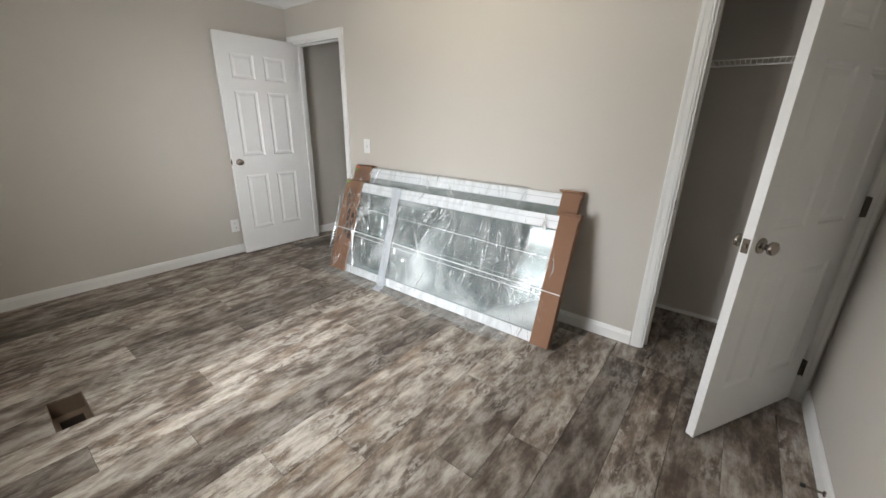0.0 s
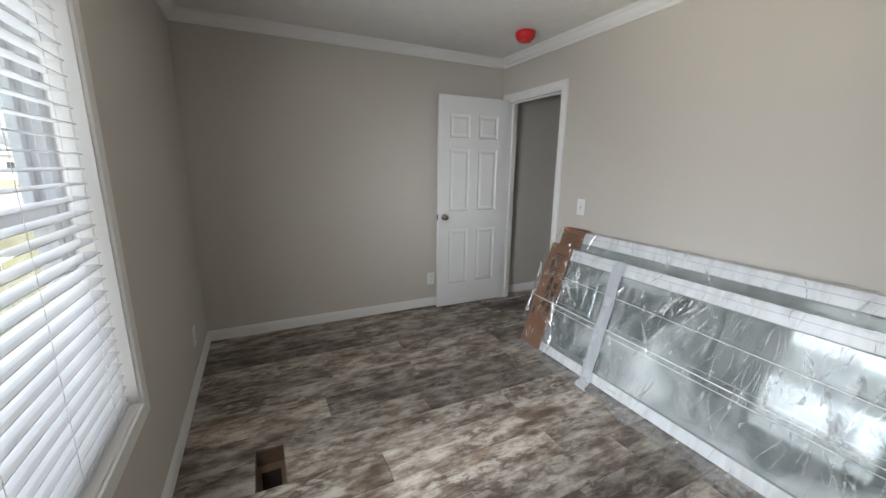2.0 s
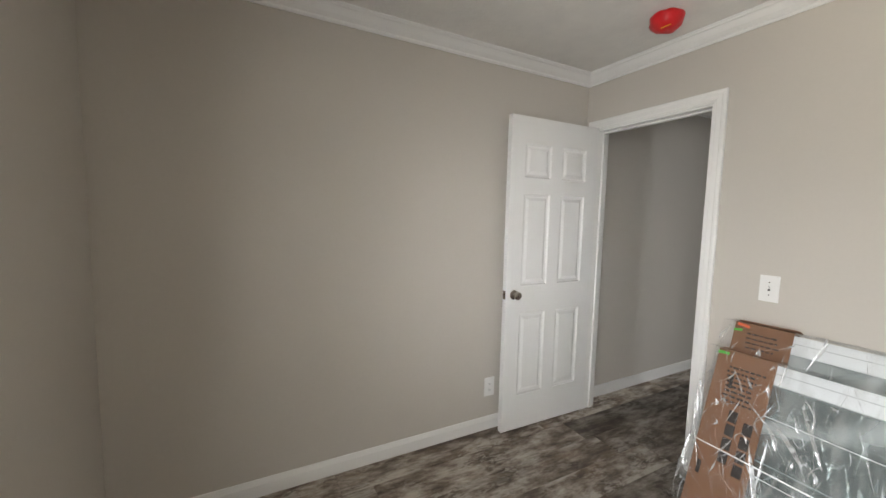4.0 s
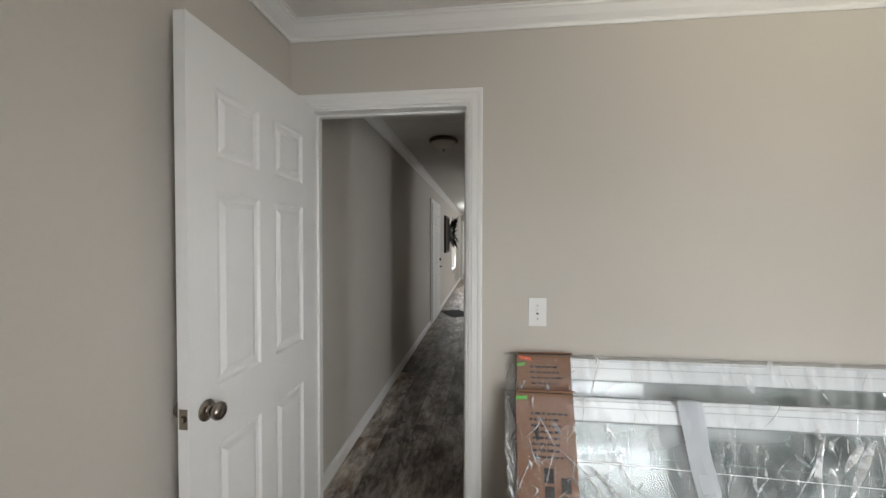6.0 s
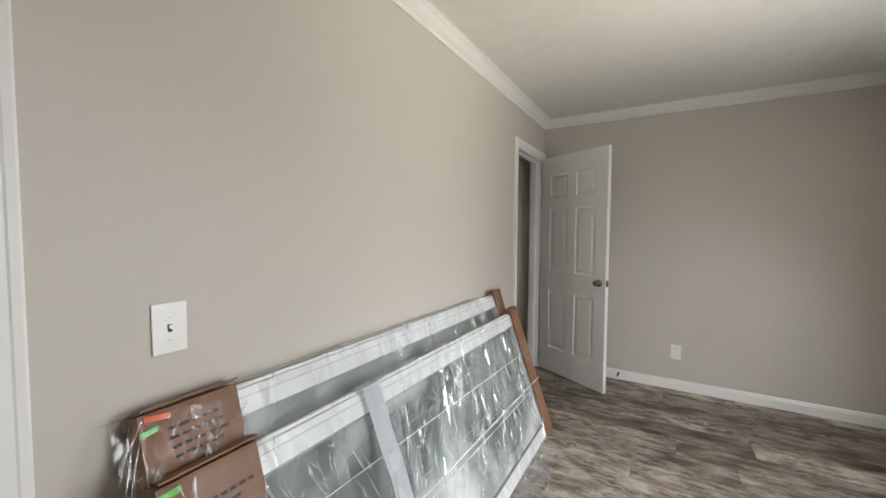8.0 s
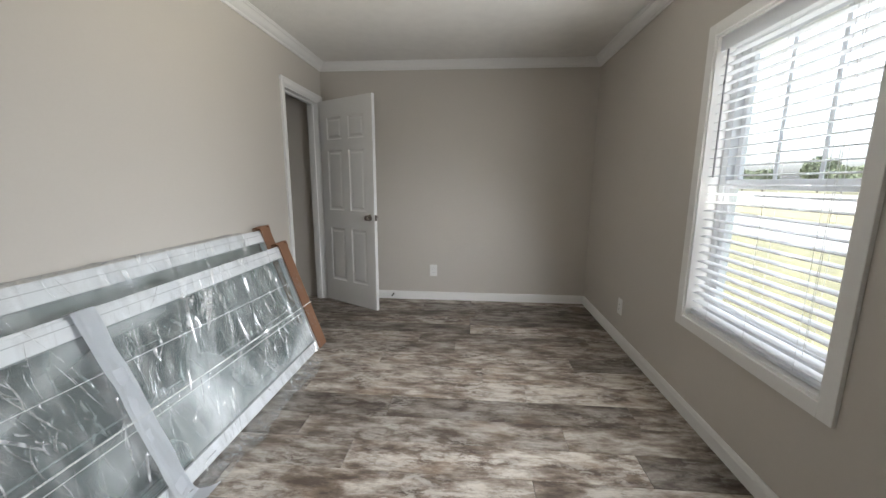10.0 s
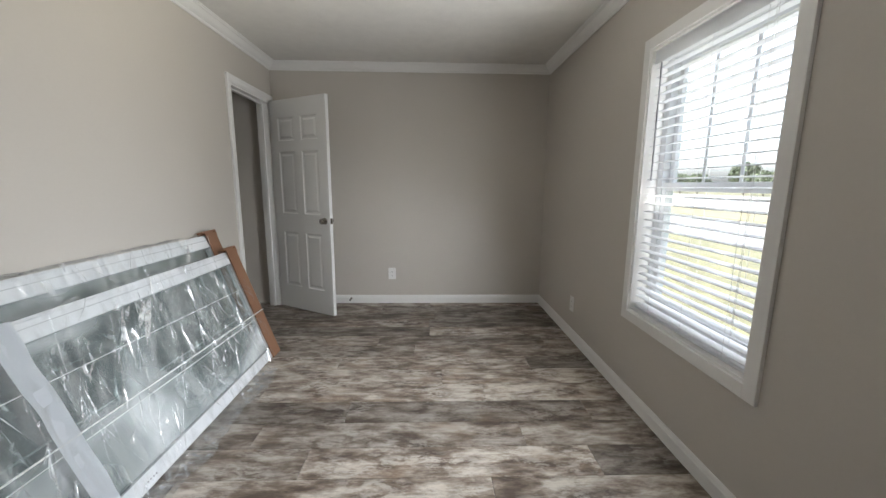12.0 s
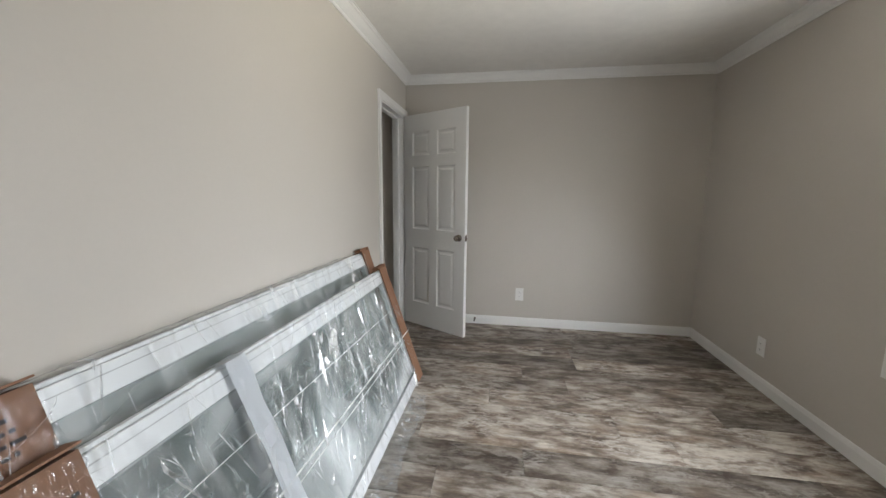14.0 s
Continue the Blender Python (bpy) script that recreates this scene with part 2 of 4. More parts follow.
YELLOW = shader("yellow_print", (0.75, 0.35, 0.02), 0.5, grain=0.1)
GREEN = shader("green_sticker", (0.12, 0.5, 0.08), 0.6, grain=0.1)
ORANGE = shader("orange_sticker", (0.75, 0.13, 0.05), 0.6, grain=0.1)
DUCT = shader("brown_duct_boot", (0.13, 0.09, 0.06), 0.6, grain=0.2, stain=0.3)
# near black: the shade deep in the vent hole is put into this colour
THROAT = shader("shaded_duct_metal", (0.06, 0.045, 0.035), 0.6, grain=0.2)
BRONZE = shader("oil_rubbed_bronze", (0.10, 0.07, 0.05), 0.4, 0.8, grain=0.2)
BOWL = shader("alabaster_glass", (0.62, 0.57, 0.5), 0.25, grain=0.05, stain=0.15)
DARKWOOD = shader("dark_stained_wood", (0.03, 0.02, 0.015), 0.65, spec=0.2, grain=0.3, grain_scale=40, stretch=(4, 4, 0.5))
BLACK = shader("black_painted_metal", (0.02, 0.02, 0.02), 0.5, grain=0.2)
MAT = shader("black_mat_pile", (0.025, 0.025, 0.028), 0.95, grain=0.4, grain_scale=200, bump=0.6, bump_scale=300)
WIRE = shader("white_coated_wire", (0.78, 0.77, 0.74), 0.4, grain=0.02)
GLASS = clear_shader("window_glass", (0.97, 0.985, 0.98), 0.02, 0.01)
PANE = clear_shader("tinted_door_glass", (0.76, 0.82, 0.81), 0.04, 0.015, haze=0.34, crease_scale=(1.5, 1.5, 2.5))
FILM = clear_shader("shrink_film", (0.97, 0.98, 0.98), 0.02, 0.26, haze=0.14, crease=0.06, crease_scale=(13, 13, 3.2))
CAPFILM = clear_shader("tight_film", (0.95, 0.95, 0.95), 0.03, 0.12, crease=0.6, crease_scale=(34, 34, 16))
# folds in the film; a milky white share paints the glints on them
FOLD_GLINT = clear_shader("film_fold_glint", (0.95, 0.96, 0.96), 0.28, 0.2, haze=0.32, crease_scale=(20, 20, 20))
LOOSE = clear_shader("loose_film", (0.95, 0.96, 0.96), 0.06, 0.18, haze=0.2, crease=0.5, crease_scale=(30, 30, 30))
GRASS = shader("dry_spring_grass", (0.14, 0.13, 0.07), 0.95, grain=0.4, grain_scale=14, stain=0.6)
GRAVEL = shader("pale_gravel_road", (0.23, 0.222, 0.214), 0.95, grain=0.15, grain_scale=30, stain=0.12)
STRAW = shader("straw_field", (0.2, 0.172, 0.095), 0.95, grain=0.25, grain_scale=6, stain=0.3)
LEAF = shader("tree_foliage", (0.12, 0.14, 0.085), 0.8, grain=0.4, grain_scale=8, stain=0.3)
BARK = shader("tree_bark", (0.09, 0.07, 0.05), 0.9, grain=0.3)
ROOFING = shader("pale_shingle_roof", (0.32, 0.31, 0.30), 0.9, grain=0.15, grain_scale=3)
SIDING = shader("house_siding", (0.6, 0.6, 0.58), 0.7, grain=0.03, stain=0.05)


# ---- mesh helpers ----
def mesh_of(name, bm, material, smooth=False):
    me = bpy.data.meshes.new(name)
    bm.normal_update()
    bm.to_mesh(me)
    bm.free()
    me.materials.append(material)
    if smooth:
        for p in me.polygons:
            p.use_smooth = True
    return me


def part(name, bm, material, parent=None, label="", smooth=False):
    ob = new(name, mesh_of(name, bm, material, smooth))
    if parent:
        ob.parent = parent
    return tagged(ob, label)


def thing(name, m, label, category, group="", kind=""):
    ob = new(name)
    ob.empty_display_size = 0.1
    ob.matrix_world = m
    return tagged(ob, label, category, group, kind)


def boxes(*rows, bevel=0.0):
    """One bmesh out of boxes (x0, x1, y0, y1, z0, z1)."""
    bm = bmesh.new()
    for x0, x1, y0, y1, z0, z1 in rows:
        v = [bm.verts.new(p) for p in ((x0, y0, z0), (x1, y0, z0), (x1, y1, z0), (x0, y1, z0), (x0, y0, z1), (x1, y0, z1), (x1, y1, z1), (x0, y1, z1))]
        for f in ((3, 2, 1, 0), (4, 5, 6, 7), (0, 1, 5, 4), (1, 2, 6, 5), (2, 3, 7, 6), (3, 0, 4, 7)):
            bm.faces.new([v[i] for i in f])
    if bevel:
        bmesh.ops.bevel(bm, geom=bm.edges[:], offset=bevel, segments=2, affect="EDGES", profile=0.6)
    return bm


def structure(name, bm, material, label):
    return tagged(part(name, bm, material), label, name.split("_")[0], kind="structure")


def sweep(profile, path, closed=False):
    """A profile of (out, up) carried along a level path of (x, y, out_x, out_y): mouldings."""
    bm = bmesh.new()
    rings = [[bm.verts.new((x + ox * o, y + oy * o, z)) for o, z in profile] for x, y, ox, oy in path]
    n = len(profile)
    for a, b in zip(rings, rings[1:] + (rings[:1] if closed else [])):
        for i in range(n):
            bm.faces.new((a[i], a[(i + 1) % n], b[(i + 1) % n], b[i]))
    if not closed:
        bm.faces.new(rings[0])
        bm.faces.new(list(reversed(rings[-1])))
    bmesh.ops.recalc_face_normals(bm, faces=bm.faces[:])
    return bm


def lathe(profile, steps=24, axis="z"):
    """A turned body: profile of (radius, height)."""
    bm = bmesh.new()
    rings = []
    for r, h in profile:
        ring = []
        for i in range(steps):
            a = 2 * math.pi * i / steps
            c, s = r * math.cos(a), r * math.sin(a)
            ring.append(bm.verts.new((c, s, h) if axis == "z" else (c, h, s)))
        rings.append(ring)
    for a, b in zip(rings, rings[1:]):
        for i in range(steps):
            j = (i + 1) % steps
            bm.faces.new((a[i], a[j], b[j], b[i]))
    bm.faces.new(rings[0])
    bm.faces.new(list(reversed(rings[-1])))
    bmesh.ops.recalc_face_normals(bm, faces=bm.faces[:])
    return bm


def rods(*segments, r=0.003, sides=6):
    """Round bars between pairs of points, one mesh."""
    bm = bmesh.new()
    for a, b in segments:
        a, b = Vector(a), Vector(b)
        q = (b - a).to_track_quat("Z", "Y").to_matrix()
        ends = []
        for p in (a, b):
            ends.append([bm.verts.new(p + q @ Vector((r * math.cos(2 * math.pi * i / sides), r * math.sin(2 * math.pi * i / sides), 0))) for i in range(sides)])
        for i in range(sides):
            j = (i + 1) % sides
            bm.faces.new((ends[0][i], ends[0][j], ends[1][j], ends[1][i]))
        bm.faces.new(list(reversed(ends[0])))
        bm.faces.new(ends[1])
    return bm


# ---- the shell ----
W, E, S, N, TOP = -4.03, 0.42, -0.110, 2.65, 2.425
T = 0.11
HALL_E, HALL_END, FAR = -2.96, 6.6, 15.06
WIN = (-2.262, -1.412, 0.542, 1.98)
DOOR = (-3.945, -3.180, 2.046)
CLOSET = (-0.368, 0.352, 2.050)
CL_W, CL_N = -0.8, 3.36

structure("wall_south", boxes((W - 0.16, WIN[0], S - 0.16, S, -0.1, 2.6), (WIN[1], E + 0.16, S - 0.16, S, -0.1, 2.6),
                              (WIN[0], WIN[1], S - 0.16, S, -0.1, WIN[2]), (WIN[0], WIN[1], S - 0.16, S, WIN[3], 2.6)), WALL,
          "greige painted bedroom wall with the window opening")
structure("wall_west", boxes((W - 0.16, W, S, 11.2, -0.1, 2.6), (W - 0.16, W, 12.4, 20.0, -0.1, 2.6), (W - 0.16, W, 11.2, 12.4, -0.1, 0.65), (W - 0.16, W, 11.2, 12.4, 2.0, 2.6)), WALL,
          "long greige wall of bedroom and hallway")
structure("wall_east", boxes((E, E + 0.16, S, CL_N + T, -0.1, 2.6)), WALL, "plain greige painted bedroom wall")
structure("wall_north", boxes((W, DOOR[0], N, N + T, -0.1, TOP + 0.1), (DOOR[0], DOOR[1], N, N + T, DOOR[2], TOP + 0.1), (DOOR[1], CLOSET[0], N, N + T, -0.1, TOP + 0.1),
                              (CLOSET[0], CLOSET[1], N, N + T, CLOSET[2], TOP + 0.1), (CLOSET[1], E, N, N + T, -0.1, TOP + 0.1)), WALL,
          "greige painted wall with bedroom door and closet opening")
structure("wall_closet", boxes((CL_W, E, CL_N, CL_N + T, -0.1, 2.6), (CL_W - T, CL_W, N + T, CL_N + T, -0.1, 2.6)), WALL, "greige closet back and side wall")
structure("wall_hall", boxes((HALL_E, HALL_E + T, N + T, 3.62, -0.1, 2.6), (HALL_E, HALL_E + T, 4.40, HALL_END, -0.1, 2.6), (HALL_E, HALL_E + T, 3.62, 4.40, 2.05, 2.6)), WALL,
          "greige hallway wall with a side doorway")
structure("wall_side_room", boxes((-0.5, -0.39, CL_N + T, HALL_END, -0.1, 2.6), (HALL_E + T, 1.6, HALL_END - T, HALL_END, -0.1, 2.6)), WALL, "greige walls of the side room")
structure("wall_living", boxes((1.5, 1.61, HALL_END, FAR + 3.6, -0.1, 2.6)), WALL, "greige living room wall")
structure("wall_far", boxes((W, -3.93, FAR, FAR + T, -0.1, 2.6), (-3.93, -3.12, FAR, FAR + T, 2.12, 2.6), (-3.12, 1.5, FAR, FAR + T, -0.1, 2.6),
                            (W, -3.62, 18.0, 18.1, -0.1, 2.6), (-3.27, -1.5, 18.0, 18.1, -0.1, 2.6), (-3.62, -3.27, 18.0, 18.1, 2.05, 2.6), (-1.6, -1.5, FAR + T, 18.0, -0.1, 2.6)), WALL,
          "greige far wall with a cased opening")
structure("ceiling", boxes((W - 0.16, E + 0.16, S - 0.16, N + T / 2, TOP, 2.75), (W - 0.16, 1.61, N + T / 2, 20.2, TOP, 2.75)), CEIL, "textured off-white ceiling")
VENT = (-2.538, -2.265, 0.225, 0.358)
structure("floor_base", boxes((W - 0.1, VENT[0], S - 0.1, N + T, -0.12, -0.006), (VENT[1], E + 0.1, S - 0.1, N + T, -0.12, -0.006), (VENT[0], VENT[1], S - 0.1, VENT[2], -0.12, -0.006),
                              (VENT[0], VENT[1], VENT[3], N + T, -0.12, -0.006), (W - 0.1, 1.6, N + T, 20.2, -0.12, -0.006)), SUBFLOOR, "dark subfloor under the planks")

# mouldings
CROWN = [(o, TOP + 0.82 * d) for o, d in ((0, 0), (0, -0.088), (0.008, -0.088), (0.012, -0.078), (0.012, -0.068), (0.02, -0.062), (0.034, -0.05), (0.048, -0.03), (0.055, -0.02), (0.064, -0.017), (0.068, -0.008), (0.076, -0.008), (0.076, 0))]
g = 0.0015
structure("trim_crown", sweep(CROWN, [(W + g, S + g, 1, 1), (E - g, S + g, -1, 1), (E - g, N - g, -1, -1), (W + g, N - g, 1, -1)], True), TRIM, "white stepped crown moulding of the bedroom")
structure("trim_crown_hall", sweep(CROWN, [(W + g, N + T + g, 1, 0), (W + g, FAR, 1, 0)]), TRIM, "white crown moulding along the hallway")
structure("trim_crown_hall_side", sweep(CROWN, [(HALL_E - g, N + T + g, -1, 0), (HALL_E - g, HALL_END + 0.08, -1, 0)]), TRIM, "white crown moulding along the hallway")
BASE = [(0, 0.0), (0.014, 0.0), (0.014, 0.062), (0.011, 0.070), (0.010, 0.076), (0.006, 0.086), (0, 0.088)]


def baseboard(*path):
    structure("baseboard", sweep(BASE, list(path)), TRIM, "white painted baseboard with a rounded top")


baseboard((W + g, N - g, 1, 0), (W + g, S + g, 1, 1), (E - g, S + g, -1, 1), (E - g, N - 0.02, -1, 0))
baseboard((DOOR[1] + 0.068, N - g, 0, -1), (CLOSET[0] - 0.062, N - g, 0, -1))
baseboard((W + g, N + T + g, 1, 0), (W + g, 7.17, 1, 0))
baseboard((W + g, 8.47, 1, 0), (W + g, FAR, 1, 0))
baseboard((HALL_E - g, N + T + g, -1, 0), (HALL_E - g, 3.62, -1, 0))
baseboard((HALL_E - g, 4.40, -1, 0), (HALL_E - g, HALL_END, -1, 0))
LOWBASE = [(0, 0.0), (0.014, 0.0), (0.012, 0.022), (0, 0.026)]
structure("baseboard", sweep(LOWBASE, [(CL_W + g, CL_N - g, 0, -1), (E - g, CL_N - g, 0, -1)]), TRIM, "low white quarter round in the closet")


CASING = [(0, 0), (0, 0.009), (0.003, 0.011), (0.012, 0.0115), (0.015, 0.0145), (0.040, 0.0155), (0.044, 0.018), (0.057, 0.019), (0.062, 0.016), (0.062, 0)]


def casing(x0, x1, y, side, z1):
    """A moulded casing with mitred corners round a doorway, on the face y, towards side."""
    bm = bmesh.new()
    rings = [[bm.verts.new((x0 - o, y + side * d, 0)) for o, d in CASING], [bm.verts.new((x0 - o, y + side * d, z1 + o)) for o, d in CASING],
             [bm.verts.new((x1 + o, y + side * d, z1 + o)) for o, d in CASING], [bm.verts.new((x1 + o, y + side * d, 0)) for o, d in CASING]]
    for a, b in zip(rings, rings[1:]):
        for k in range(len(CASING) - 1):
            bm.faces.new((a[k], a[k + 1], b[k + 1], b[k]))
    bmesh.ops.recalc_face_normals(bm, faces=bm.faces[:])
    return bm


def doorway(name, x0, x1, z1, stop_y, label):
    """Jambs, stops and casings of a doorway in the north wall."""
    j = 0.018
    rows = [(x0 - 0.0, x0 + j, N - 0.002, N + T + 0.002, 0, z1), (x1 - j, x1, N - 0.002, N + T + 0.002, 0, z1), (x0 + j, x1 - j, N - 0.002, N + T + 0.002, z1 - j, z1)]
    s = 0.011
    rows += [(x0 + j, x0 + j + s, stop_y, stop_y + 0.03, 0, z1 - j), (x1 - j - s, x1 - j, stop_y, stop_y + 0.03, 0, z1 - j), (x0 + j + s, x1 - j - s, stop_y, stop_y + 0.03, z1 - j - s, z1 - j)]
    door_frame = structure(name, boxes(*rows, bevel=0.0018), TRIM, label)
    part("casing", casing(x0 + 0.006, x1 - 0.006, N - 0.0008, -1, z1 - 0.006), TRIM, door_frame)
    part("casing", casing(x0 + 0.006, x1 - 0.006, N + T + 0.0008, 1, z1 - 0.006), TRIM, door_frame)


doorway("trim_door_1", *DOOR, N + 0.05, "white moulded casing and jambs of the bedroom doorway")
doorway("trim_door_2", *CLOSET, N + 0.05, "white moulded casing and jambs of the closet doorway")
structure("trim_far_opening", boxes((-4.0, -3.93, FAR - 0.015, FAR - 0.001, 0, 2.19), (-3.12, -3.05, FAR - 0.015, FAR - 0.001, 0, 2.19), (-3.93, -3.12, FAR - 0.015, FAR - 0.001, 2.12, 2.19)), TRIM, "white casing of the far opening")


# ---- doors ----
def door_leaf(w, h, t):
    """A moulded six-panel leaf: hinge edge at x 0, faces at y -t/2 and t/2."""
    bm = bmesh.new()
    st, mull = 0.150 * w, 0.125 * w
    pw = (w - 2 * st - mull) / 2
    xs = [0, st, st + pw, st + pw + mull, w - st, w]
    zs = [0, 0.115 * h, 0.385 * h, 0.475 * h, 0.765 * h, 0.815 * h, 0.92 * h, h]
    prof = ((0.0, 0.0), (0.009, 0.007), (0.022, 0.009), (0.042, 0.002))
    for side in (-1, 1):
        y = side * t / 2
        cache = {}

        def vert(x, z, d=0.0):
            k = (round(x, 5), round(z, 5), d)
            if k not in cache:
                cache[k] = bm.verts.new((x, y - side * d, z))
            return cache[k]

        for i in range(5):
            for k in range(7):
                x0, x1, z0, z1 = xs[i], xs[i + 1], zs[k], zs[k + 1]
                if i in (1, 3) and k in (1, 3, 5):
                    for (a, da), (b, db) in zip(prof, prof[1:]):
                        o = [(x0 + a, z0 + a), (x1 - a, z0 + a), (x1 - a, z1 - a), (x0 + a, z1 - a)]
                        n = [(x0 + b, z0 + b), (x1 - b, z0 + b), (x1 - b, z1 - b), (x0 + b, z1 - b)]
                        for q in range(4):
                            r = (q + 1) % 4
                            bm.faces.new((vert(*o[q], da), vert(*o[r], da), vert(*n[r], db), vert(*n[q], db)))
                    a, da = prof[-1]
                    bm.faces.new([vert(x, z, da) for x, z in ((x0 + a, z0 + a), (x1 - a, z0 + a), (x1 - a, z1 - a), (x0 + a, z1 - a))])
                else:
                    bm.faces.new((vert(x0, z0), vert(x1, z0), vert(x1, z1), vert(x0, z1)))
    for p in (((0, 0), (0, h)), ((w, 0), (w, h)), ((0, 0), (w, 0)), ((0, h), (w, h))):
        (xa, za), (xb, zb) = p
        bm.faces.new([bm.verts.new(q) for q in ((xa, -t / 2, za), (xb, -t / 2, zb), (xb, t / 2, zb), (xa, t / 2, za))])
    bmesh.ops.remove_doubles(bm, verts=bm.verts[:], dist=0.0004)
    bmesh.ops.recalc_face_normals(bm, faces=bm.faces[:])
    return bm


KNOB = [(0.0305, 0.0), (0.0315, 0.003), (0.030, 0.006), (0.016, 0.009), (0.0115, 0.012), (0.0115, 0.022), (0.017, 0.027), (0.0245, 0.033), (0.0268, 0.041), (0.0245, 0.049), (0.016, 0.054), (0.004, 0.055)]


def six_panel_door(name, m, w, h, label, knob_z=0.925, hinge_side=1):
    t = 0.035
    door = thing(name, m, label, "door")
    leaf = part("leaf", door_leaf(w, h, t), DOORP, door)
    leaf.location.z = 0.014
    for side in (-1, 1):
        k = part("knob", lathe(KNOB, 28, "y"), NICKEL, door, "satin nickel door knob", True)
        k.location = (w - 0.062, side * t / 2, knob_z)
        k.rotation_euler = (0, 0, 0 if side > 0 else math.pi)
    plate = part("latch_plate", boxes((w - 0.0005, w + 0.0015, -0.0125, 0.0125, knob_z - 0.028, knob_z + 0.028), bevel=0.0004), NICKEL, door)
    part("latch_bolt", boxes((w + 0.0005, w + 0.009, -0.006, 0.006, knob_z - 0.008, knob_z + 0.008), bevel=0.002), NICKEL, door)
    for z in (0.2, 1.03, 1.83):
        hb = lathe([(0.0055, z - 0.046), (0.0062, z - 0.044), (0.0062, z + 0.044), (0.0055, z + 0.046)], 10)
        hg = part("hinge", hb, DARKMETAL, door, "dull steel hinge", True)
        hg.location = (-0.004, hinge_side * (t / 2 + 0.003), 0)
        part("hinge_plate", boxes((-0.003, -0.0002, -t / 2 + 0.004, t / 2 - 0.001, z - 0.044, z + 0.044)), DARKMETAL, hg)
    return door


six_panel_door("bedroom_door", pose(-3.926, 2.637, 0, 0, 0, -90.8), 0.75, 2.03, "white six-panel bedroom door standing open against the wall", hinge_side=-1)
six_panel_door("closet_door", pose(0.335, 2.632, 0, 0, 0, 240.2), 0.737, 2.03, "white six-panel closet door standing half open", hinge_side=1)
part("strike_plate", boxes((CLOSET[0] + 0.0185, CLOSET[0] + 0.0200, N + 0.006, N + 0.034, 0.90, 0.955)), NICKEL)
tagged(bpy.data.objects["strike_plate"], "satin nickel strike plate on the jamb", "hardware")
tagged(part("strike_plate", boxes((DOOR[1] - 0.0200, DOOR[1] - 0.0185, N + 0.006, N + 0.034, 0.90, 0.955)), NICKEL), "satin nickel strike plate on the jamb", "hardware")

# ---- window ----
win = thing("window_1", pose(0, 0, 0), "white vinyl single-hung window with grilles in the upper sash", "window", kind="structure")
x0, x1, z0, z1 = WIN
yo = S - 0.16
cw, cd = 0.058, 0.016
part("window_casing", boxes((x0 - cw, x0, S, S + cd, z0 - cw, z1 + cw), (x1, x1 + cw, S, S + cd, z0 - cw, z1 + cw), (x0, x1, S, S + cd, z0 - cw, z0), (x0, x1, S, S + cd, z1, z1 + cw), bevel=0.003), TRIM, win)
part("window_jamb", boxes((x0, x0 + 0.012, yo, S + 0.006, z0, z1), (x1 - 0.012, x1, yo, S + 0.006, z0, z1), (x0 + 0.012, x1 - 0.012, yo, S + 0.006, z0, z0 + 0.012), (x0 + 0.012, x1 - 0.012, yo, S + 0.006, z1 - 0.012, z1)), TRIM, win)
f = 0.045
a0, a1, b0, b1 = x0 + 0.012, x1 - 0.012, z0 + 0.012, z1 - 0.012
part("window_frame", boxes((a0, a0 + f, yo + 0.005, yo + 0.075, b0, b1), (a1 - f, a1, yo + 0.005, yo + 0.075, b0, b1), (a0 + f, a1 - f, yo + 0.005, yo + 0.075, b0, b0 + f), (a0 + f, a1 - f, yo + 0.005, yo + 0.075, b1 - f, b1), bevel=0.003), VINYL, win)
zm = 1.265
c0, c1 = a0 + f, a1 - f
low = part("lower_sash", boxes((c0, c0 + 0.035, yo + 0.04, yo + 0.07, b0 + f, zm + 0.02), (c1 - 0.035, c1, yo + 0.04, yo + 0.07, b0 + f, zm + 0.02), (c0 + 0.035, c1 - 0.035, yo + 0.04, yo + 0.07, b0 + f, b0 + f + 0.04), (c0 + 0.035, c1 - 0.035, yo + 0.04, yo + 0.07, zm - 0.025, zm + 0.02), bevel=0.003), VINYL, win)
up = part("upper_sash", boxes((c0, c0 + 0.03, yo + 0.01, yo + 0.036, zm - 0.02, b1 - f), (c1 - 0.03, c1, yo + 0.01, yo + 0.036, zm - 0.02, b1 - f), (c0 + 0.03, c1 - 0.03, yo + 0.01, yo + 0.036, zm - 0.02, zm + 0.02), (c0 + 0.03, c1 - 0.03, yo + 0.01, yo + 0.036, b1 - f - 0.03, b1 - f), bevel=0.003), VINYL, win)
pane = part("pane", boxes((c0 + 0.03, c1 - 0.03, yo + 0.053, yo + 0.057, b0 + f + 0.035, zm - 0.02)), GLASS, low)
pane.visible_shadow = False
pane = part("pane", boxes((c0 + 0.025, c1 - 0.025, yo + 0.021, yo + 0.025, zm + 0.015, b1 - f - 0.025)), GLASS, up)
pane.visible_shadow = False
for k in (1, 2):
    gx = c0 + 0.03 + (c1 - c0 - 0.06) * k / 3
    part("grille_bar", boxes((gx - 0.008, gx + 0.008, yo + 0.026, yo + 0.032, zm + 0.02, b1 - f - 0.03)), VINYL, up)

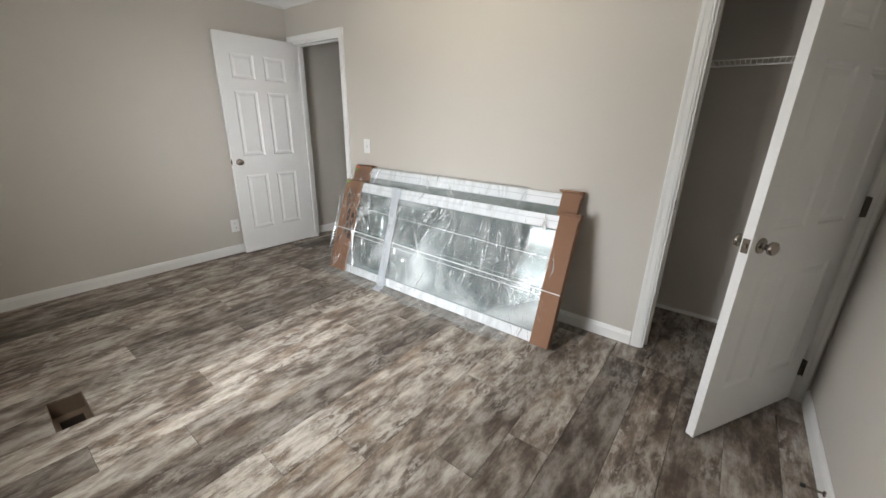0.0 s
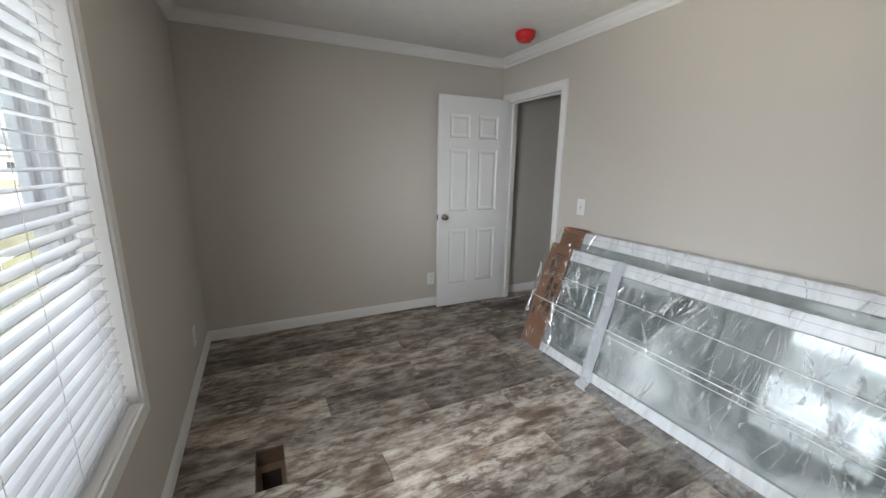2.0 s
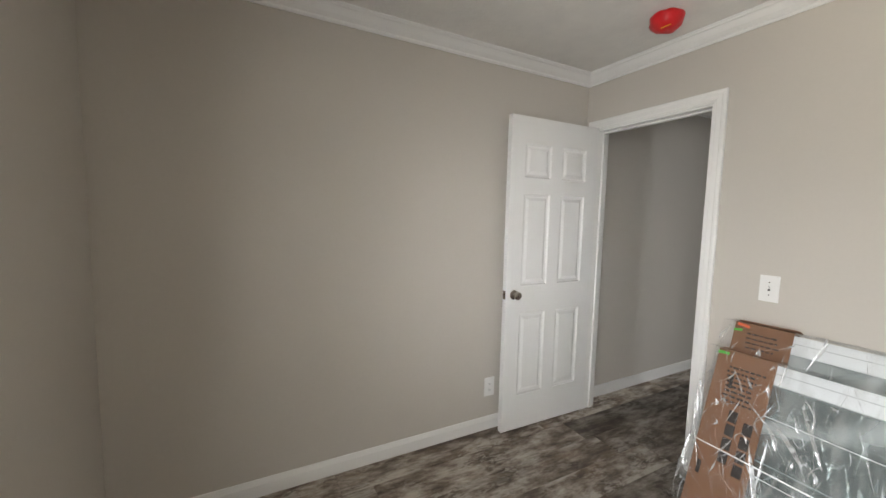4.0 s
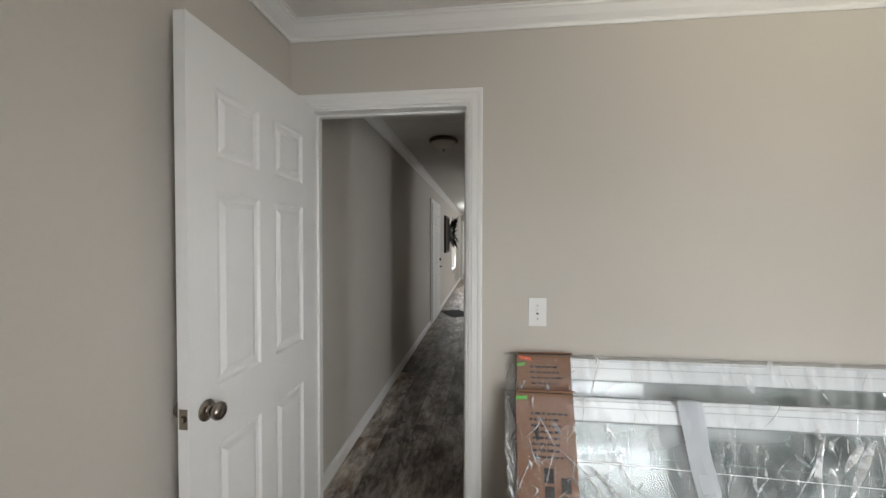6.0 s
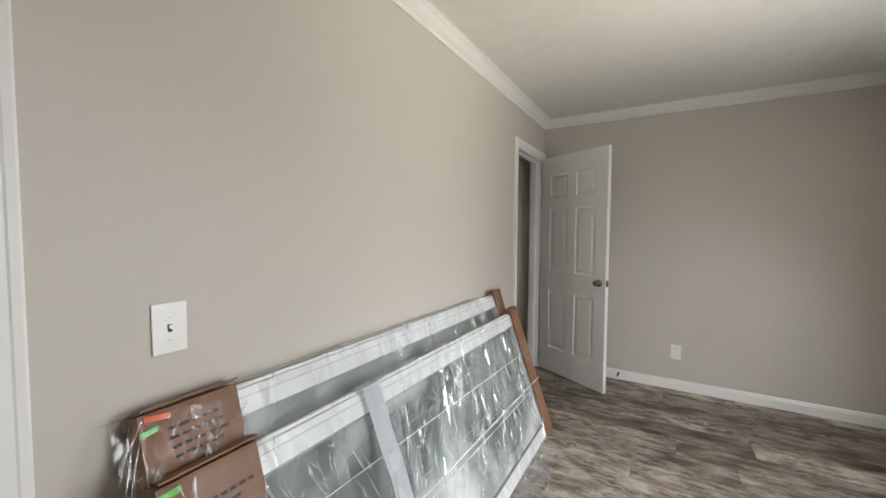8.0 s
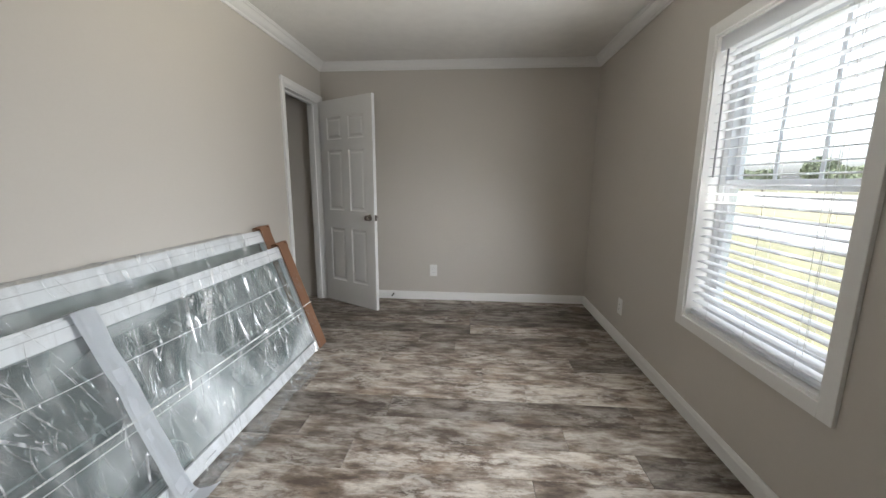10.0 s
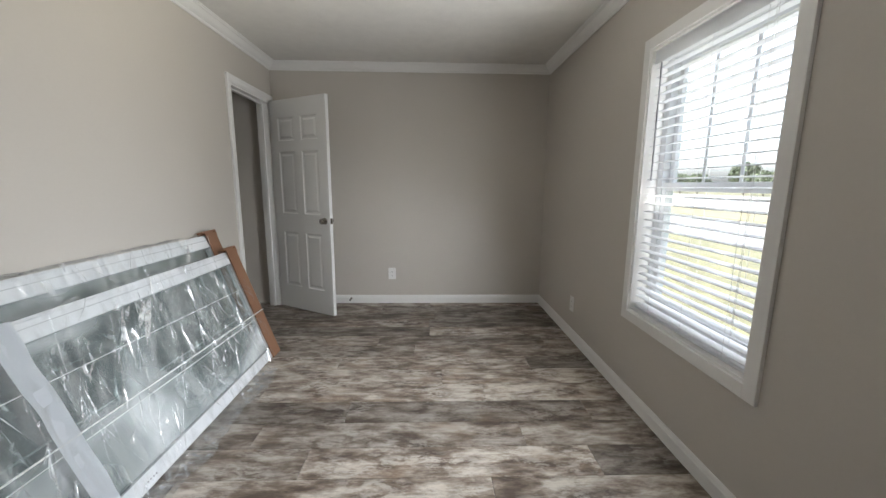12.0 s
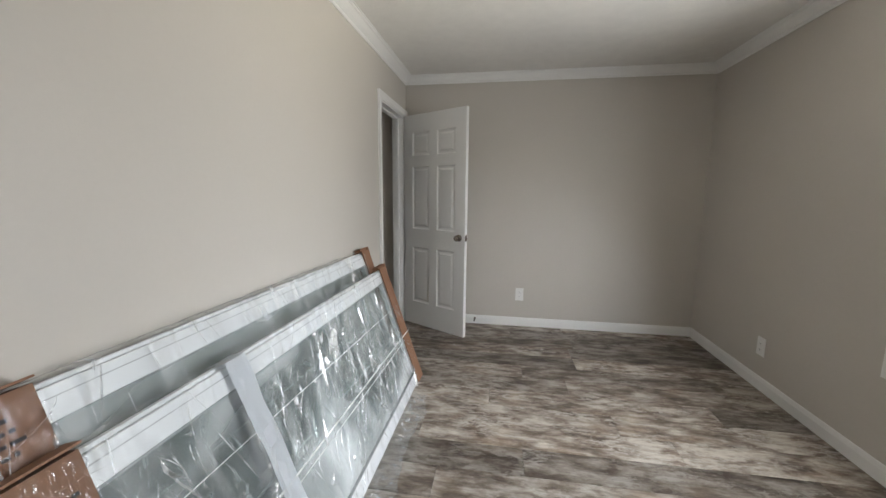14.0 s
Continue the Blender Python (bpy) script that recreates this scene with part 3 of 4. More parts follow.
# blind in the recess
blind = thing("window_blind", pose((x0 + x1) / 2, S - 0.045, 0), "white two-inch horizontal blind, lowered with open slats", "blind")
hw = (a1 - a0) / 2 - 0.006
part("headrail", boxes((-hw, hw, -0.028, 0.028, b1 - 0.052, b1 - 0.004), bevel=0.004), SLAT, blind)
part("valance", boxes((-hw, hw, 0.030, 0.038, b1 - 0.07, b1 - 0.002), bevel=0.002), SLAT, blind)
slat_bm = bmesh.new()
sec = [(-0.025, -0.0028), (-0.0125, -0.0002), (0, 0.0006), (0.0125, -0.0002), (0.025, -0.0028)]
loop = [(y, z + 0.0014) for y, z in sec] + [(y, z - 0.0014) for y, z in reversed(sec)]
ends = [[slat_bm.verts.new((x, y, z)) for y, z in loop] for x in (-hw + 0.002, hw - 0.002)]
for i in range(len(loop)):
    j = (i + 1) % len(loop)
    slat_bm.faces.new((ends[0][i], ends[0][j], ends[1][j], ends[1][i]))
slat_bm.faces.new(ends[0]), slat_bm.faces.new(list(reversed(ends[1])))
bmesh.ops.recalc_face_normals(slat_bm, faces=slat_bm.faces[:])
slat_mesh = mesh_of("slat", slat_bm, SLAT)
zt, zb_ = b1 - 0.085, b0 + 0.04
n_slat = 30
for i in range(n_slat):
    sl = new("slat", slat_mesh)
    sl.parent = blind
    sl.location = (0, 0, zb_ + (zt - zb_) * i / (n_slat - 1))
    sl.rotation_euler = (radians(-4 + random.uniform(-1.5, 1.5)), radians(random.uniform(-0.15, 0.15)), 0)
part("bottom_rail", boxes((-hw + 0.002, hw - 0.002, -0.025, 0.025, b0 + 0.006, b0 + 0.022), bevel=0.004), SLAT, blind)
for cx in (-0.27, 0.0, 0.27):
    for cy in (-0.0265, 0.0265):
        part("ladder_cord", rods(((cx, cy, b0 + 0.015), (cx, cy, b1 - 0.05)), r=0.0008, sides=5), CORD, blind)
part("tilt_wand", rods(((hw - 0.07, 0.043, b1 - 0.075), (hw - 0.078, 0.045, zm + 0.03)), r=0.0042, sides=8), WAND, blind, "smoky tilt wand")
part("lift_cord", rods(((-hw + 0.08, 0.041, b1 - 0.06), (-hw + 0.085, 0.042, b0 + 0.12)), ((-hw + 0.09, 0.041, b1 - 0.06), (-hw + 0.09, 0.043, b0 + 0.10)), r=0.0008, sides=5), CORD, blind)


# ---- packaged glass panels ----
LEAN = 19.0


def wrap_sheet(x0, x1, h, front, seed, skirt):
    """Loose clear film over the front of a panel, over its top edge and trailing on the floor."""
    bm = bmesh.new()
    nx, nz = 150, 60
    rng = np.random.RandomState(int(seed) + 20)
    rows = []
    for k in range(nz + 1):
        up = h * k / nz
        row = []
        for i in range(nx + 1):
            x = x0 + (x1 - (0.19 + 0.10 * k / nz) - x0) * i / nx
            d = 0.006 * noise.noise((x * 5 + up * 2.2, up * 1.6, seed)) + 0.005 * noise.noise((x * 17 - up * 5, up * 3, seed + 4))
            d *= 0.12
            row.append(bm.verts.new((x, front - 0.010 - abs(d), up)))
        rows.append(row)
    for s in range(1, 5):
        rows.append([bm.verts.new((v.co.x, front - 0.008 + s * 0.018, h + 0.004 + 0.006 * math.sin(s * 0.8) + 0.005 * noise.noise((v.co.x * 14, s * 0.8, seed)))) for v in rows[nz]])
    for a, b in zip(rows, rows[1:]):
        for i in range(nx):
            f = bm.faces.new((a[i], a[i + 1], b[i + 1], b[i]))
            f.material_index = 3 if a[i].co.x < 0.22 else 0
    for fold in range(460):
        # a fold: a slender pointed ribbon standing a little off the film, milky white for its glint
        cl = rng.randint(0, 16)
        cx = x0 + 0.02 + (x1 - x0 - 0.04) * min(1.0, max(0.0, ((cl * 0.618 + 0.13 * seed) % 1.0) + rng.normal(0, 0.045)))
        cz, ang = h * rng.beta(1.6, 1.5), 0.5 * math.sin(cl * 2.3) + rng.normal(0.0, 0.24)
        length, width, bow = 0.02 + 0.30 * rng.beta(1.0, 2.2), 0.0010 + 0.013 * rng.beta(1.0, 3.2), rng.normal(0, 0.012)
        if fold < 48:
            # crinkles drawn tight over the cardboard end, their glints put in as white
            cx, cz, ang = x0 + 0.04 + 0.24 * rng.rand(), h * rng.beta(1.2, 1.4), rng.normal(0.5, 0.7)
            length, width = rng.uniform(0.03, 0.14), rng.uniform(0.0006, 0.0030)
        if fold > 300:
            # hair-thin drawn lines, glints along the finest creases
            length, width, bow = rng.uniform(0.06, 0.3), rng.uniform(0.0005, 0.0011), rng.normal(0, 0.004)
        prev = None
        for q in range(7):
            v = (q / 6 - 0.5) * length
            wq = width * (1 - abs(q / 3 - 1) ** 2.2) + 0.0002
            bx = cx + v * math.sin(ang) + bow * (1 - (q / 3 - 1) ** 2)
            bz = cz + v * math.cos(ang)
            on_rail = bz > h - 0.1 and fold % 2 and fold < 300
            on_strap = skirt and abs(bx - skirt + 0.045 * bz / h) < 0.052
            if on_rail or on_strap or not (0.0 < bz < h and x0 < bx < x1):
                prev = None
                continue
            tilt = 0.6 * wq * (1 if bow > 0 else -1)
            row = [bm.verts.new((bx - wq, front - 0.016 - tilt, bz)), bm.verts.new((bx, front - 0.0175, bz)), bm.verts.new((bx + wq, front - 0.016 + tilt, bz))]
            if prev:
                for i in range(2):
                    f = bm.faces.new((prev[i], prev[i + 1], row[i + 1], row[i]))
                    f.material_index = 1
            prev = row
    if skirt:
        lean = math.radians(LEAN)
        prev = rows[0]
        for s in range(1, 8):
            row = []
            for v, base in zip(prev, rows[0]):
                reach = 0.085 + 0.06 * noise.noise((base.co.x * 2.3, 0.3, seed)) + 0.02 * noise.noise((base.co.x * 9, 1.3, seed))
                wy = -0.012 - reach * s / 7
                wz = max(0.004, 0.017 * (1 - s / 3)) + 0.012 * abs(noise.noise((base.co.x * 12, s * 0.7, seed + 2))) * min(1, s / 3)
                # floor line written in the leaning frame
                fy, fz = front * math.cos(lean) + wy, wz
                row.append(bm.verts.new((base.co.x, fy * math.cos(lean) - fz * math.sin(lean), fy * math.sin(lean) + fz * math.cos(lean))))
            for i in range(nx):
                f = bm.faces.new((prev[i], row[i], row[i + 1], prev[i + 1]))
                f.material_index = 2
            prev = row
    return bm


def glass_panel(m, length, h, t, label, left_cap, right_cap, strap, prints, seed):
    """A patio-door glass panel on its long side: vinyl frame, pane, cardboard ends, film, twine. Front at -y."""
    p = thing("packaged_door_panel", m, label, "glass panel", "wrapped glass panels")
    rail, q = 0.085, t - 0.012
    part("top_rail", boxes((0.03, length - 0.03, -q, -0.006, h - rail, h - 0.012), (0.03, length - 0.03, -q + 0.012, -0.012, h - 0.012, h), bevel=0.003), VINYL, p)
    # groove drawn as a flat grey strip, its shade put into the colour
    part("rail_groove", boxes((0.05, length - 0.05, -q - 0.0012, -q + 0.001, h - 0.038, h - 0.035)), GROOVE_SHADE, p)
    part("bottom_rail", boxes((0.03, length - 0.03, -q, -0.006, 0.004, 0.07), bevel=0.003), VINYL, p)
    part("stile", boxes((0.03, 0.115, -q + 0.001, -0.007, 0.07, h - rail), bevel=0.002), VINYL, p)
    part("stile", boxes((length - 0.115, length - 0.03, -q + 0.001, -0.007, 0.07, h - rail), bevel=0.002), VINYL, p)
    part("pane", boxes((0.11, length - 0.11, -q + 0.014, -q + 0.034, 0.065, h - rail + 0.005)), PANE, p, "grey-green insulated glass")
    s = 0.006
    part("glazing_seal", boxes((0.115, length - 0.115, -q - 0.0005, -q + 0.012, h - rail - s, h - rail), (0.115, length - 0.115, -q - 0.0005, -q + 0.012, 0.07, 0.07 + s)), RUBBER, p)
    for xa, xb, nm in ((0.0, left_cap, "cap"), (length - right_cap, length, "cap")):
        hh = h + 0.008
        bm = boxes((xa, xb, -t, -t + 0.005, -0.0, hh), (xa, xb, -0.005, 0.0, 0.0, hh), (xa, xb, -t + 0.005, -0.005, hh - 0.005, hh),
                   (xa if xa == 0 else xb - 0.005, xa + 0.005 if xa == 0 else xb, -t + 0.005, -0.005, 0.0, hh - 0.005))
        for v in bm.verts:
            v.co.x += 0.006 * noise.noise((v.co.z * 3, v.co.y * 20, seed))
            v.co.y += 0.003 * noise.noise((v.co.x * 6, v.co.z * 4, seed + 1))
        cap = part("cardboard_cap", bm, CARD, p, "brown corrugated cardboard end cap")
        if xa == 0:
            fl = boxes((xa + 0.01, xb + 0.012, -t * 0.9, -t * 0.15, hh + 0.002, hh + 0.007))
        else:
            fl = boxes((xa - 0.022, xb + 0.010, -t * 0.98, -t * 0.3, hh + 0.004, hh + 0.015), (xa + 0.004, xb - 0.01, -t * 0.8, -t * 0.4, hh - 0.003, hh + 0.004), (xb + 0.001, xb + 0.010, -t * 0.98, -t * 0.3, hh - 0.03, hh + 0.004))
        for v in fl.verts:
            v.co.z += 0.016 * (v.co.x - xa) + 0.01 * abs(noise.noise((v.co.x * 9, v.co.y * 30, seed)))
        part("flap", fl, CARD, cap, "torn cardboard flap")
    part("twine", rods(((-0.003, -t - 0.006, 0.385), (length * 0.5, -t - 0.008, 0.365), ), ((length * 0.5, -t - 0.008, 0.365), (length + 0.002, -t - 0.006, 0.345)), r=0.0032), TWINE, p, "white plastic strapping")
    part("twine", rods(((left_cap, -t - 0.002, 0.60), (length - right_cap, -t - 0.003, 0.55)), r=0.0012), TWINE, p, "thin white strapping")
    part("twine", rods(((left_cap, -t - 0.002, 0.345), (length - right_cap, -t - 0.003, 0.315)), r=0.0018), TWINE, p, "thin white strapping")
    if strap:
        bm = bmesh.new()
        prev = None
        for k in range(31):
            up = h * 1.004 * k / 30
            cx = strap - 0.045 * up / h + 0.012 * noise.noise((up * 5, 0, seed))
            wid = 0.042 + 0.006 * noise.noise((up * 7, 3, seed))
            row = [bm.verts.new((cx + o, -t - 0.006 - 0.004 * abs(noise.noise((up * 9, o * 20, seed))) - dd, up)) for o, dd in ((-wid, 0), (-wid * 0.5, 0.003), (wid * 0.5, 0.003), (wid, 0))]
            if prev:
                for i in range(3):
                    bm.faces.new((prev[i], prev[i + 1], row[i + 1], row[i]))
            prev = row
        first = [v for v in bm.verts][:4]
        for ty, tz, sx in ((-t - 0.022, -0.0165, 0.0), (-t - 0.055, -0.027, 0.012), (-t - 0.085, -0.035, 0.03)):
            row = [bm.verts.new((v.co.x + sx, ty, tz)) for v in first]
            for i in range(3):
                bm.faces.new((row[i], row[i + 1], first[i + 1], first[i]))
            first = row
        back = [bm.verts.new((v.co.x, -t * 0.2, h + 0.006)) for v in prev]
        for i in range(3):
            bm.faces.new((prev[i], prev[i + 1], back[i + 1], back[i]))
        bmesh.ops.solidify(bm, geom=bm.faces[:], thickness=0.004)
        bmesh.ops.recalc_face_normals(bm, faces=bm.faces[:])
        part("foam_strap", bm, FOAM, p, "white foam strap round the panel")
        part("drain_hole", boxes(*[(0.86 + 0.016 * i, 0.866 + 0.016 * i, -q - 0.001, -q + 0.002, 0.03, 0.036) for i in range(4)]), SLOT, p)
    for row in prints:
        part("print_mark", boxes(*row), INK, p, "dark printing on the cardboard")
    film = part("film", wrap_sheet(-0.05, length - right_cap * 0.55, h + 0.006, -t, seed, strap), FILM, p, "wrinkled clear shrink film", True)
    film.data.materials.append(FOLD_GLINT)
    film.data.materials.append(LOOSE)
    film.data.materials.append(CAPFILM)
    return p


def print_rows(x0, z0, cols, rows, dx, dz, w, hgt, y):
    """Lines of small print: words of uneven length on a ragged margin."""
    out = []
    for r in range(rows):
        x, end = x0 + random.uniform(0, 0.012), x0 + cols * dx * random.uniform(0.7, 1.0)
        while x < end:
            word = w * random.uniform(0.6, 2.4)
            out.append((x, min(x + word, end), y - 0.0008, y, z0 + r * dz, z0 + r * dz + hgt * random.uniform(0.75, 1)))
            x += word + 0.006
    return out


TH = 0.06
big = [(0.10 + 0.062 * c, 0.136 + 0.062 * c, -TH - 0.0012, -TH - 0.0004, 0.30 + 0.062 * r + 0.03 * (1 - c), 0.352 + 0.062 * r + 0.03 * (1 - c)) for c in range(2) for r in range(4)]
arrows = [(0.028, 0.045, -TH - 0.0012, -TH - 0.0004, 0.24, 0.30), (0.07, 0.085, -TH - 0.0012, -TH - 0.0004, 0.66, 0.72)]
small = print_rows(0.05, 0.60, 7, 8, 0.022, 0.022, 0.011, 0.010, -TH - 0.0004)
small2 = print_rows(0.05, 0.845, 7, 4, 0.022, 0.022, 0.011, 0.009, -TH - 0.0004)
glass_panel(pose(-2.975, 2.332, 0.0, -LEAN, 0, 0), 2.125, 0.955, TH, "tall shrink-wrapped glass door panel leaning on the wall", 0.225, 0.12, 0, [small2], 3.0)
glass_panel(pose(-2.985, 2.267, 0.0, -LEAN, 0, 0), 2.175, 0.825, TH, "shrink-wrapped white-framed glass door panel with foam strap", 0.225, 0.12, 0.70, [big, arrows, small], 7.0)
REAR, FRONT = [o for o in scene.collection.objects if o.name.startswith("packaged_door_panel")]
for owner, (x0, z0, w, hgt), mat, text in ((REAR, (0.012, 0.942, 0.05, 0.013), ORANGE, "orange sticker"), (REAR, (0.0, 0.915, 0.035, 0.011), GREEN, "green sticker"), (FRONT, (0.0, 0.807, 0.045, 0.013), GREEN, "green sticker")):
    bm = boxes((x0, x0 + w, -TH - 0.0045, -TH - 0.003, z0, z0 + hgt))
    for v in bm.verts:
        v.co.z += 0.006 * math.sin(v.co.x * 60)
    part("sticker", bm, mat, owner, text)



# ---- electrical plates, alarm, door stop ----
def plate(name, m, kind, label):
    """A wall plate in its own plane: x across, z up, front at -y."""
    p = thing(name, m, label, kind)
    w, h = 0.039, 0.063
    part("cover", boxes((-w, w, -0.006, 0.0, -h, h), bevel=0.0025), PLASTIC, p)
    if kind == "light switch":
        part("toggle_slot", boxes((-0.0046, 0.0046, -0.0068, -0.0055, -0.010, 0.010)), SLOT, p)
        part("toggle", boxes((-0.0042, 0.0042, -0.017, -0.006, -0.001, 0.009), bevel=0.001), PLASTIC, p)
        for z in (-0.03, 0.03):
            s = part("screw", lathe([(0.003, 0), (0.0026, 0.0012), (0.001, 0.0014)], 10, "y"), NICKEL, p)
            s.location, s.rotation_euler = (0, -0.006, z), (0, 0, math.pi)
    else:
        for z in (-0.0205, 0.0205):
            part("receptacle", boxes((-0.0165, 0.0165, -0.0085, -0.0055, z - 0.014, z + 0.014), bevel=0.001), PLASTIC, p)
            part("socket_slot", boxes((-0.0075, -0.0055, -0.0088, -0.008, z - 0.002, z + 0.007), (0.0055, 0.0075, -0.0088, -0.008, z - 0.001, z + 0.006), (-0.002, 0.002, -0.0088, -0.008, z - 0.009, z - 0.005)), SLOT, p)
    return p


plate("light_switch", pose(-2.879, N, 1.105, 0, 0, 0), "light switch", "white single toggle light switch on the wall")
plate("wall_outlet", pose(E, 1.49, 0.325, 0, 0, -90), "outlet", "white duplex wall outlet above the baseboard")
plate("wall_outlet", pose(-0.535, S, 0.293, 0, 0, 180), "outlet", "white duplex wall outlet above the baseboard")
plate("wall_outlet", pose(-3.44, S, 0.30, 0, 0, 180), "outlet", "white duplex wall outlet above the baseboard")
plate("wall_outlet", pose(W, 1.86, 0.29, 0, 0, 90), "outlet", "white duplex wall outlet beside the open door")

stop = thing("door_stop", pose(E - 0.014, 1.93, 0.055), "nickel door stop with dark rubber tip on baseboard", "door stop")
b = part("rod", rods(((0, 0, 0), (-0.06, 0, 0.0)), r=0.004, sides=10), NICKEL, stop)
part("foot", rods(((0.002, 0, 0), (-0.006, 0, 0)), r=0.011, sides=14), NICKEL, stop)
part("tip", rods(((-0.058, 0, 0), (-0.072, 0, 0)), r=0.008, sides=12), SLOT, stop, "dark rubber tip")


def bagged_alarm(m, r, drop, seed, label):
    al = thing("smoke_alarm", m, label, "smoke alarm", "bagged smoke alarms")
    bm = bmesh.new()
    rings = []
    for k, (rr, z) in enumerate(((0.9, 0), (1.04, -0.12), (1.02, -0.38), (0.9, -0.66), (0.66, -0.88), (0.34, -1.0))):
        ring = []
        for i in range(22):
            a = 2 * math.pi * i / 22
            q = rr * r * (1 + 0.13 * noise.noise((math.cos(a) * 2.3, math.sin(a) * 2.3 + k * 0.5, seed)) + 0.05 * math.sin(a * 7 + k))
            ring.append(bm.verts.new((q * math.cos(a), q * math.sin(a), z * drop * (1 + 0.12 * noise.noise((a, k, seed))))))
        rings.append(ring)
    for a, b in zip(rings, rings[1:]):
        for i in range(22):
            bm.faces.new((a[i], a[(i + 1) % 22], b[(i + 1) % 22], b[i]))
    bm.faces.new(rings[-1]), bm.faces.new(list(reversed(rings[0])))
    bmesh.ops.recalc_face_normals(bm, faces=bm.faces[:])
    part("bag", bm, REDBAG, al, "crumpled red plastic bag", True)
    part("bag_print", boxes((0.0, 0.05, -r * 0.62, -r * 0.55, -drop * 0.97, -drop * 0.9), bevel=0.003), YELLOW, al, "yellow printed patch")
    return al


bagged_alarm(pose(-3.258, 2.30, TOP), 0.074, 0.078, 1.0, "smoke alarm wrapped in a red plastic bag on ceiling")
bagged_alarm(pose(-3.33, 7.75, TOP), 0.12, 0.05, 5.0, "hallway smoke alarm wrapped in a red plastic bag")

# floor duct
duct = thing("floor_vent", pose((VENT[0] + VENT[1]) / 2, (VENT[2] + VENT[3]) / 2, 0), "open rectangular floor vent hole without its grille", "floor vent")
vx, vy = (VENT[1] - VENT[0]) / 2, (VENT[3] - VENT[2]) / 2
for row in ((-vx, -vx + 0.004, -vy, vy, -0.09, -0.004), (vx - 0.004, vx, -vy, vy, -0.09, -0.004), (-vx + 0.004, vx - 0.004, -vy, -vy + 0.004, -0.09, -0.004), (-vx + 0.004, vx - 0.004, vy - 0.004, vy, -0.09, -0.004)):
    part("boot_side", boxes(row), DUCT, duct)
for row in ((-vx, -vx + 0.055, -vy, vy, -0.095, -0.09), (vx - 0.055, vx, -vy, vy, -0.095, -0.09), (-vx + 0.055, vx - 0.055, -vy, -vy + 0.022, -0.095, -0.09), (-vx + 0.055, vx - 0.055, vy - 0.022, vy, -0.095, -0.09)):
    part("boot_lip", boxes(row), DUCT, duct)
part("duct_throat", boxes((-vx + 0.05, -vx + 0.055, -vy + 0.02, vy - 0.02, -0.4, -0.095), (vx - 0.055, vx - 0.05, -vy + 0.02, vy - 0.02, -0.4, -0.095), (-vx + 0.055, vx - 0.055, -vy + 0.018, -vy + 0.022, -0.4, -0.095), (-vx + 0.055, vx - 0.055, vy - 0.022, vy - 0.018, -0.4, -0.095), (-vx + 0.05, vx - 0.05, -vy + 0.018, vy - 0.018, -0.41, -0.4)), THROAT, duct, "sheet-metal duct throat, coloured dark for the shade inside")

# ---- closet ----
shelf = thing("wire_shelf", pose(0, 0, 1.70), "white wire closet shelf with hanging rod", "shelf")
fy, by, sx0, sx1 = CL_N - 0.305, CL_N - 0.012, CL_W + 0.004, E - 0.004
part("front_wire", rods(((sx0, fy, 0), (sx1, fy, 0)), r=0.0035), WIRE, shelf)
part("lip_wire", rods(((sx0, fy - 0.004, -0.03), (sx1, fy - 0.004, -0.03)), r=0.0045), WIRE, shelf)
part("back_wire", rods(((sx0, by, 0), (sx1, by, 0)), r=0.0035), WIRE, shelf)
part("deck_wires", rods(*[((sx0 + 0.0254 * i, fy, 0.003), (sx0 + 0.0254 * i, by, 0.003)) for i in range(1, int((sx1 - sx0) / 0.0254))], r=0.0014, sides=5), WIRE, shelf)
for i in range(1, 4):
    part("lip_tie", rods(((sx0 + 0.3048 * i, fy, 0), (sx0 + 0.3048 * i, fy - 0.004, -0.03)), r=0.003), WIRE, shelf)
part("end_bracket", boxes((sx0 - 0.003, sx0 + 0.012, fy - 0.012, fy + 0.02, -0.045, 0.012), bevel=0.002), PLASTIC, shelf)
part("end_bracket", boxes((sx1 - 0.012, sx1 + 0.003, fy - 0.012, fy + 0.02, -0.045, 0.012), bevel=0.002), PLASTIC, shelf)

# ---- hallway and living room ----
cl = thing("ceiling_light", pose(-3.52, 4.62, TOP), "flush ceiling light with bronze rim and alabaster bowl", "ceiling light")
part("rim", lathe([(0.05, 0.0), (0.128, -0.004), (0.145, -0.02), (0.142, -0.034), (0.125, -0.04)], 36), BRONZE, cl, "bronze rim", True)
part("bowl", lathe([(0.125, -0.038), (0.115, -0.060), (0.088, -0.085), (0.05, -0.1), (0.012, -0.106)], 36), BOWL, cl, "alabaster glass bowl", True)
part("finial", lathe([(0.006, -0.104), (0.012, -0.110), (0.008, -0.118), (0.010, -0.124), (0.003, -0.134)], 16), BRONZE, cl, "", True)

fd = thing("front_door", pose(W, 7.82, 0), "white front entry door with dark lever and deadbolt", "door")
dleaf = part("leaf", door_leaf(1.1, 2.05, 0.04), DOORP, fd)
dleaf.rotation_euler = (0, 0, radians(90))
dleaf.location = (0.012, -0.55, 0.012)
part("casing", boxes((0.002, 0.02, -0.64, -0.555, 0, 2.15), (0.002, 0.02, 0.555, 0.64, 0, 2.15), (0.002, 0.02, -0.555, 0.555, 2.07, 2.15), bevel=0.003), TRIM, fd)
lv = part("lever", rods(((0.032, 0.45, 0.93), (0.075, 0.45, 0.93)), ((0.07, 0.46, 0.93), (0.07, 0.34, 0.93)), r=0.011, sides=10), BLACK, fd, "dark lever handle")
part("deadbolt", rods(((0.03, 0.45, 1.07), (0.055, 0.45, 1.07)), r=0.026, sides=16), BLACK, fd, "dark deadbolt")

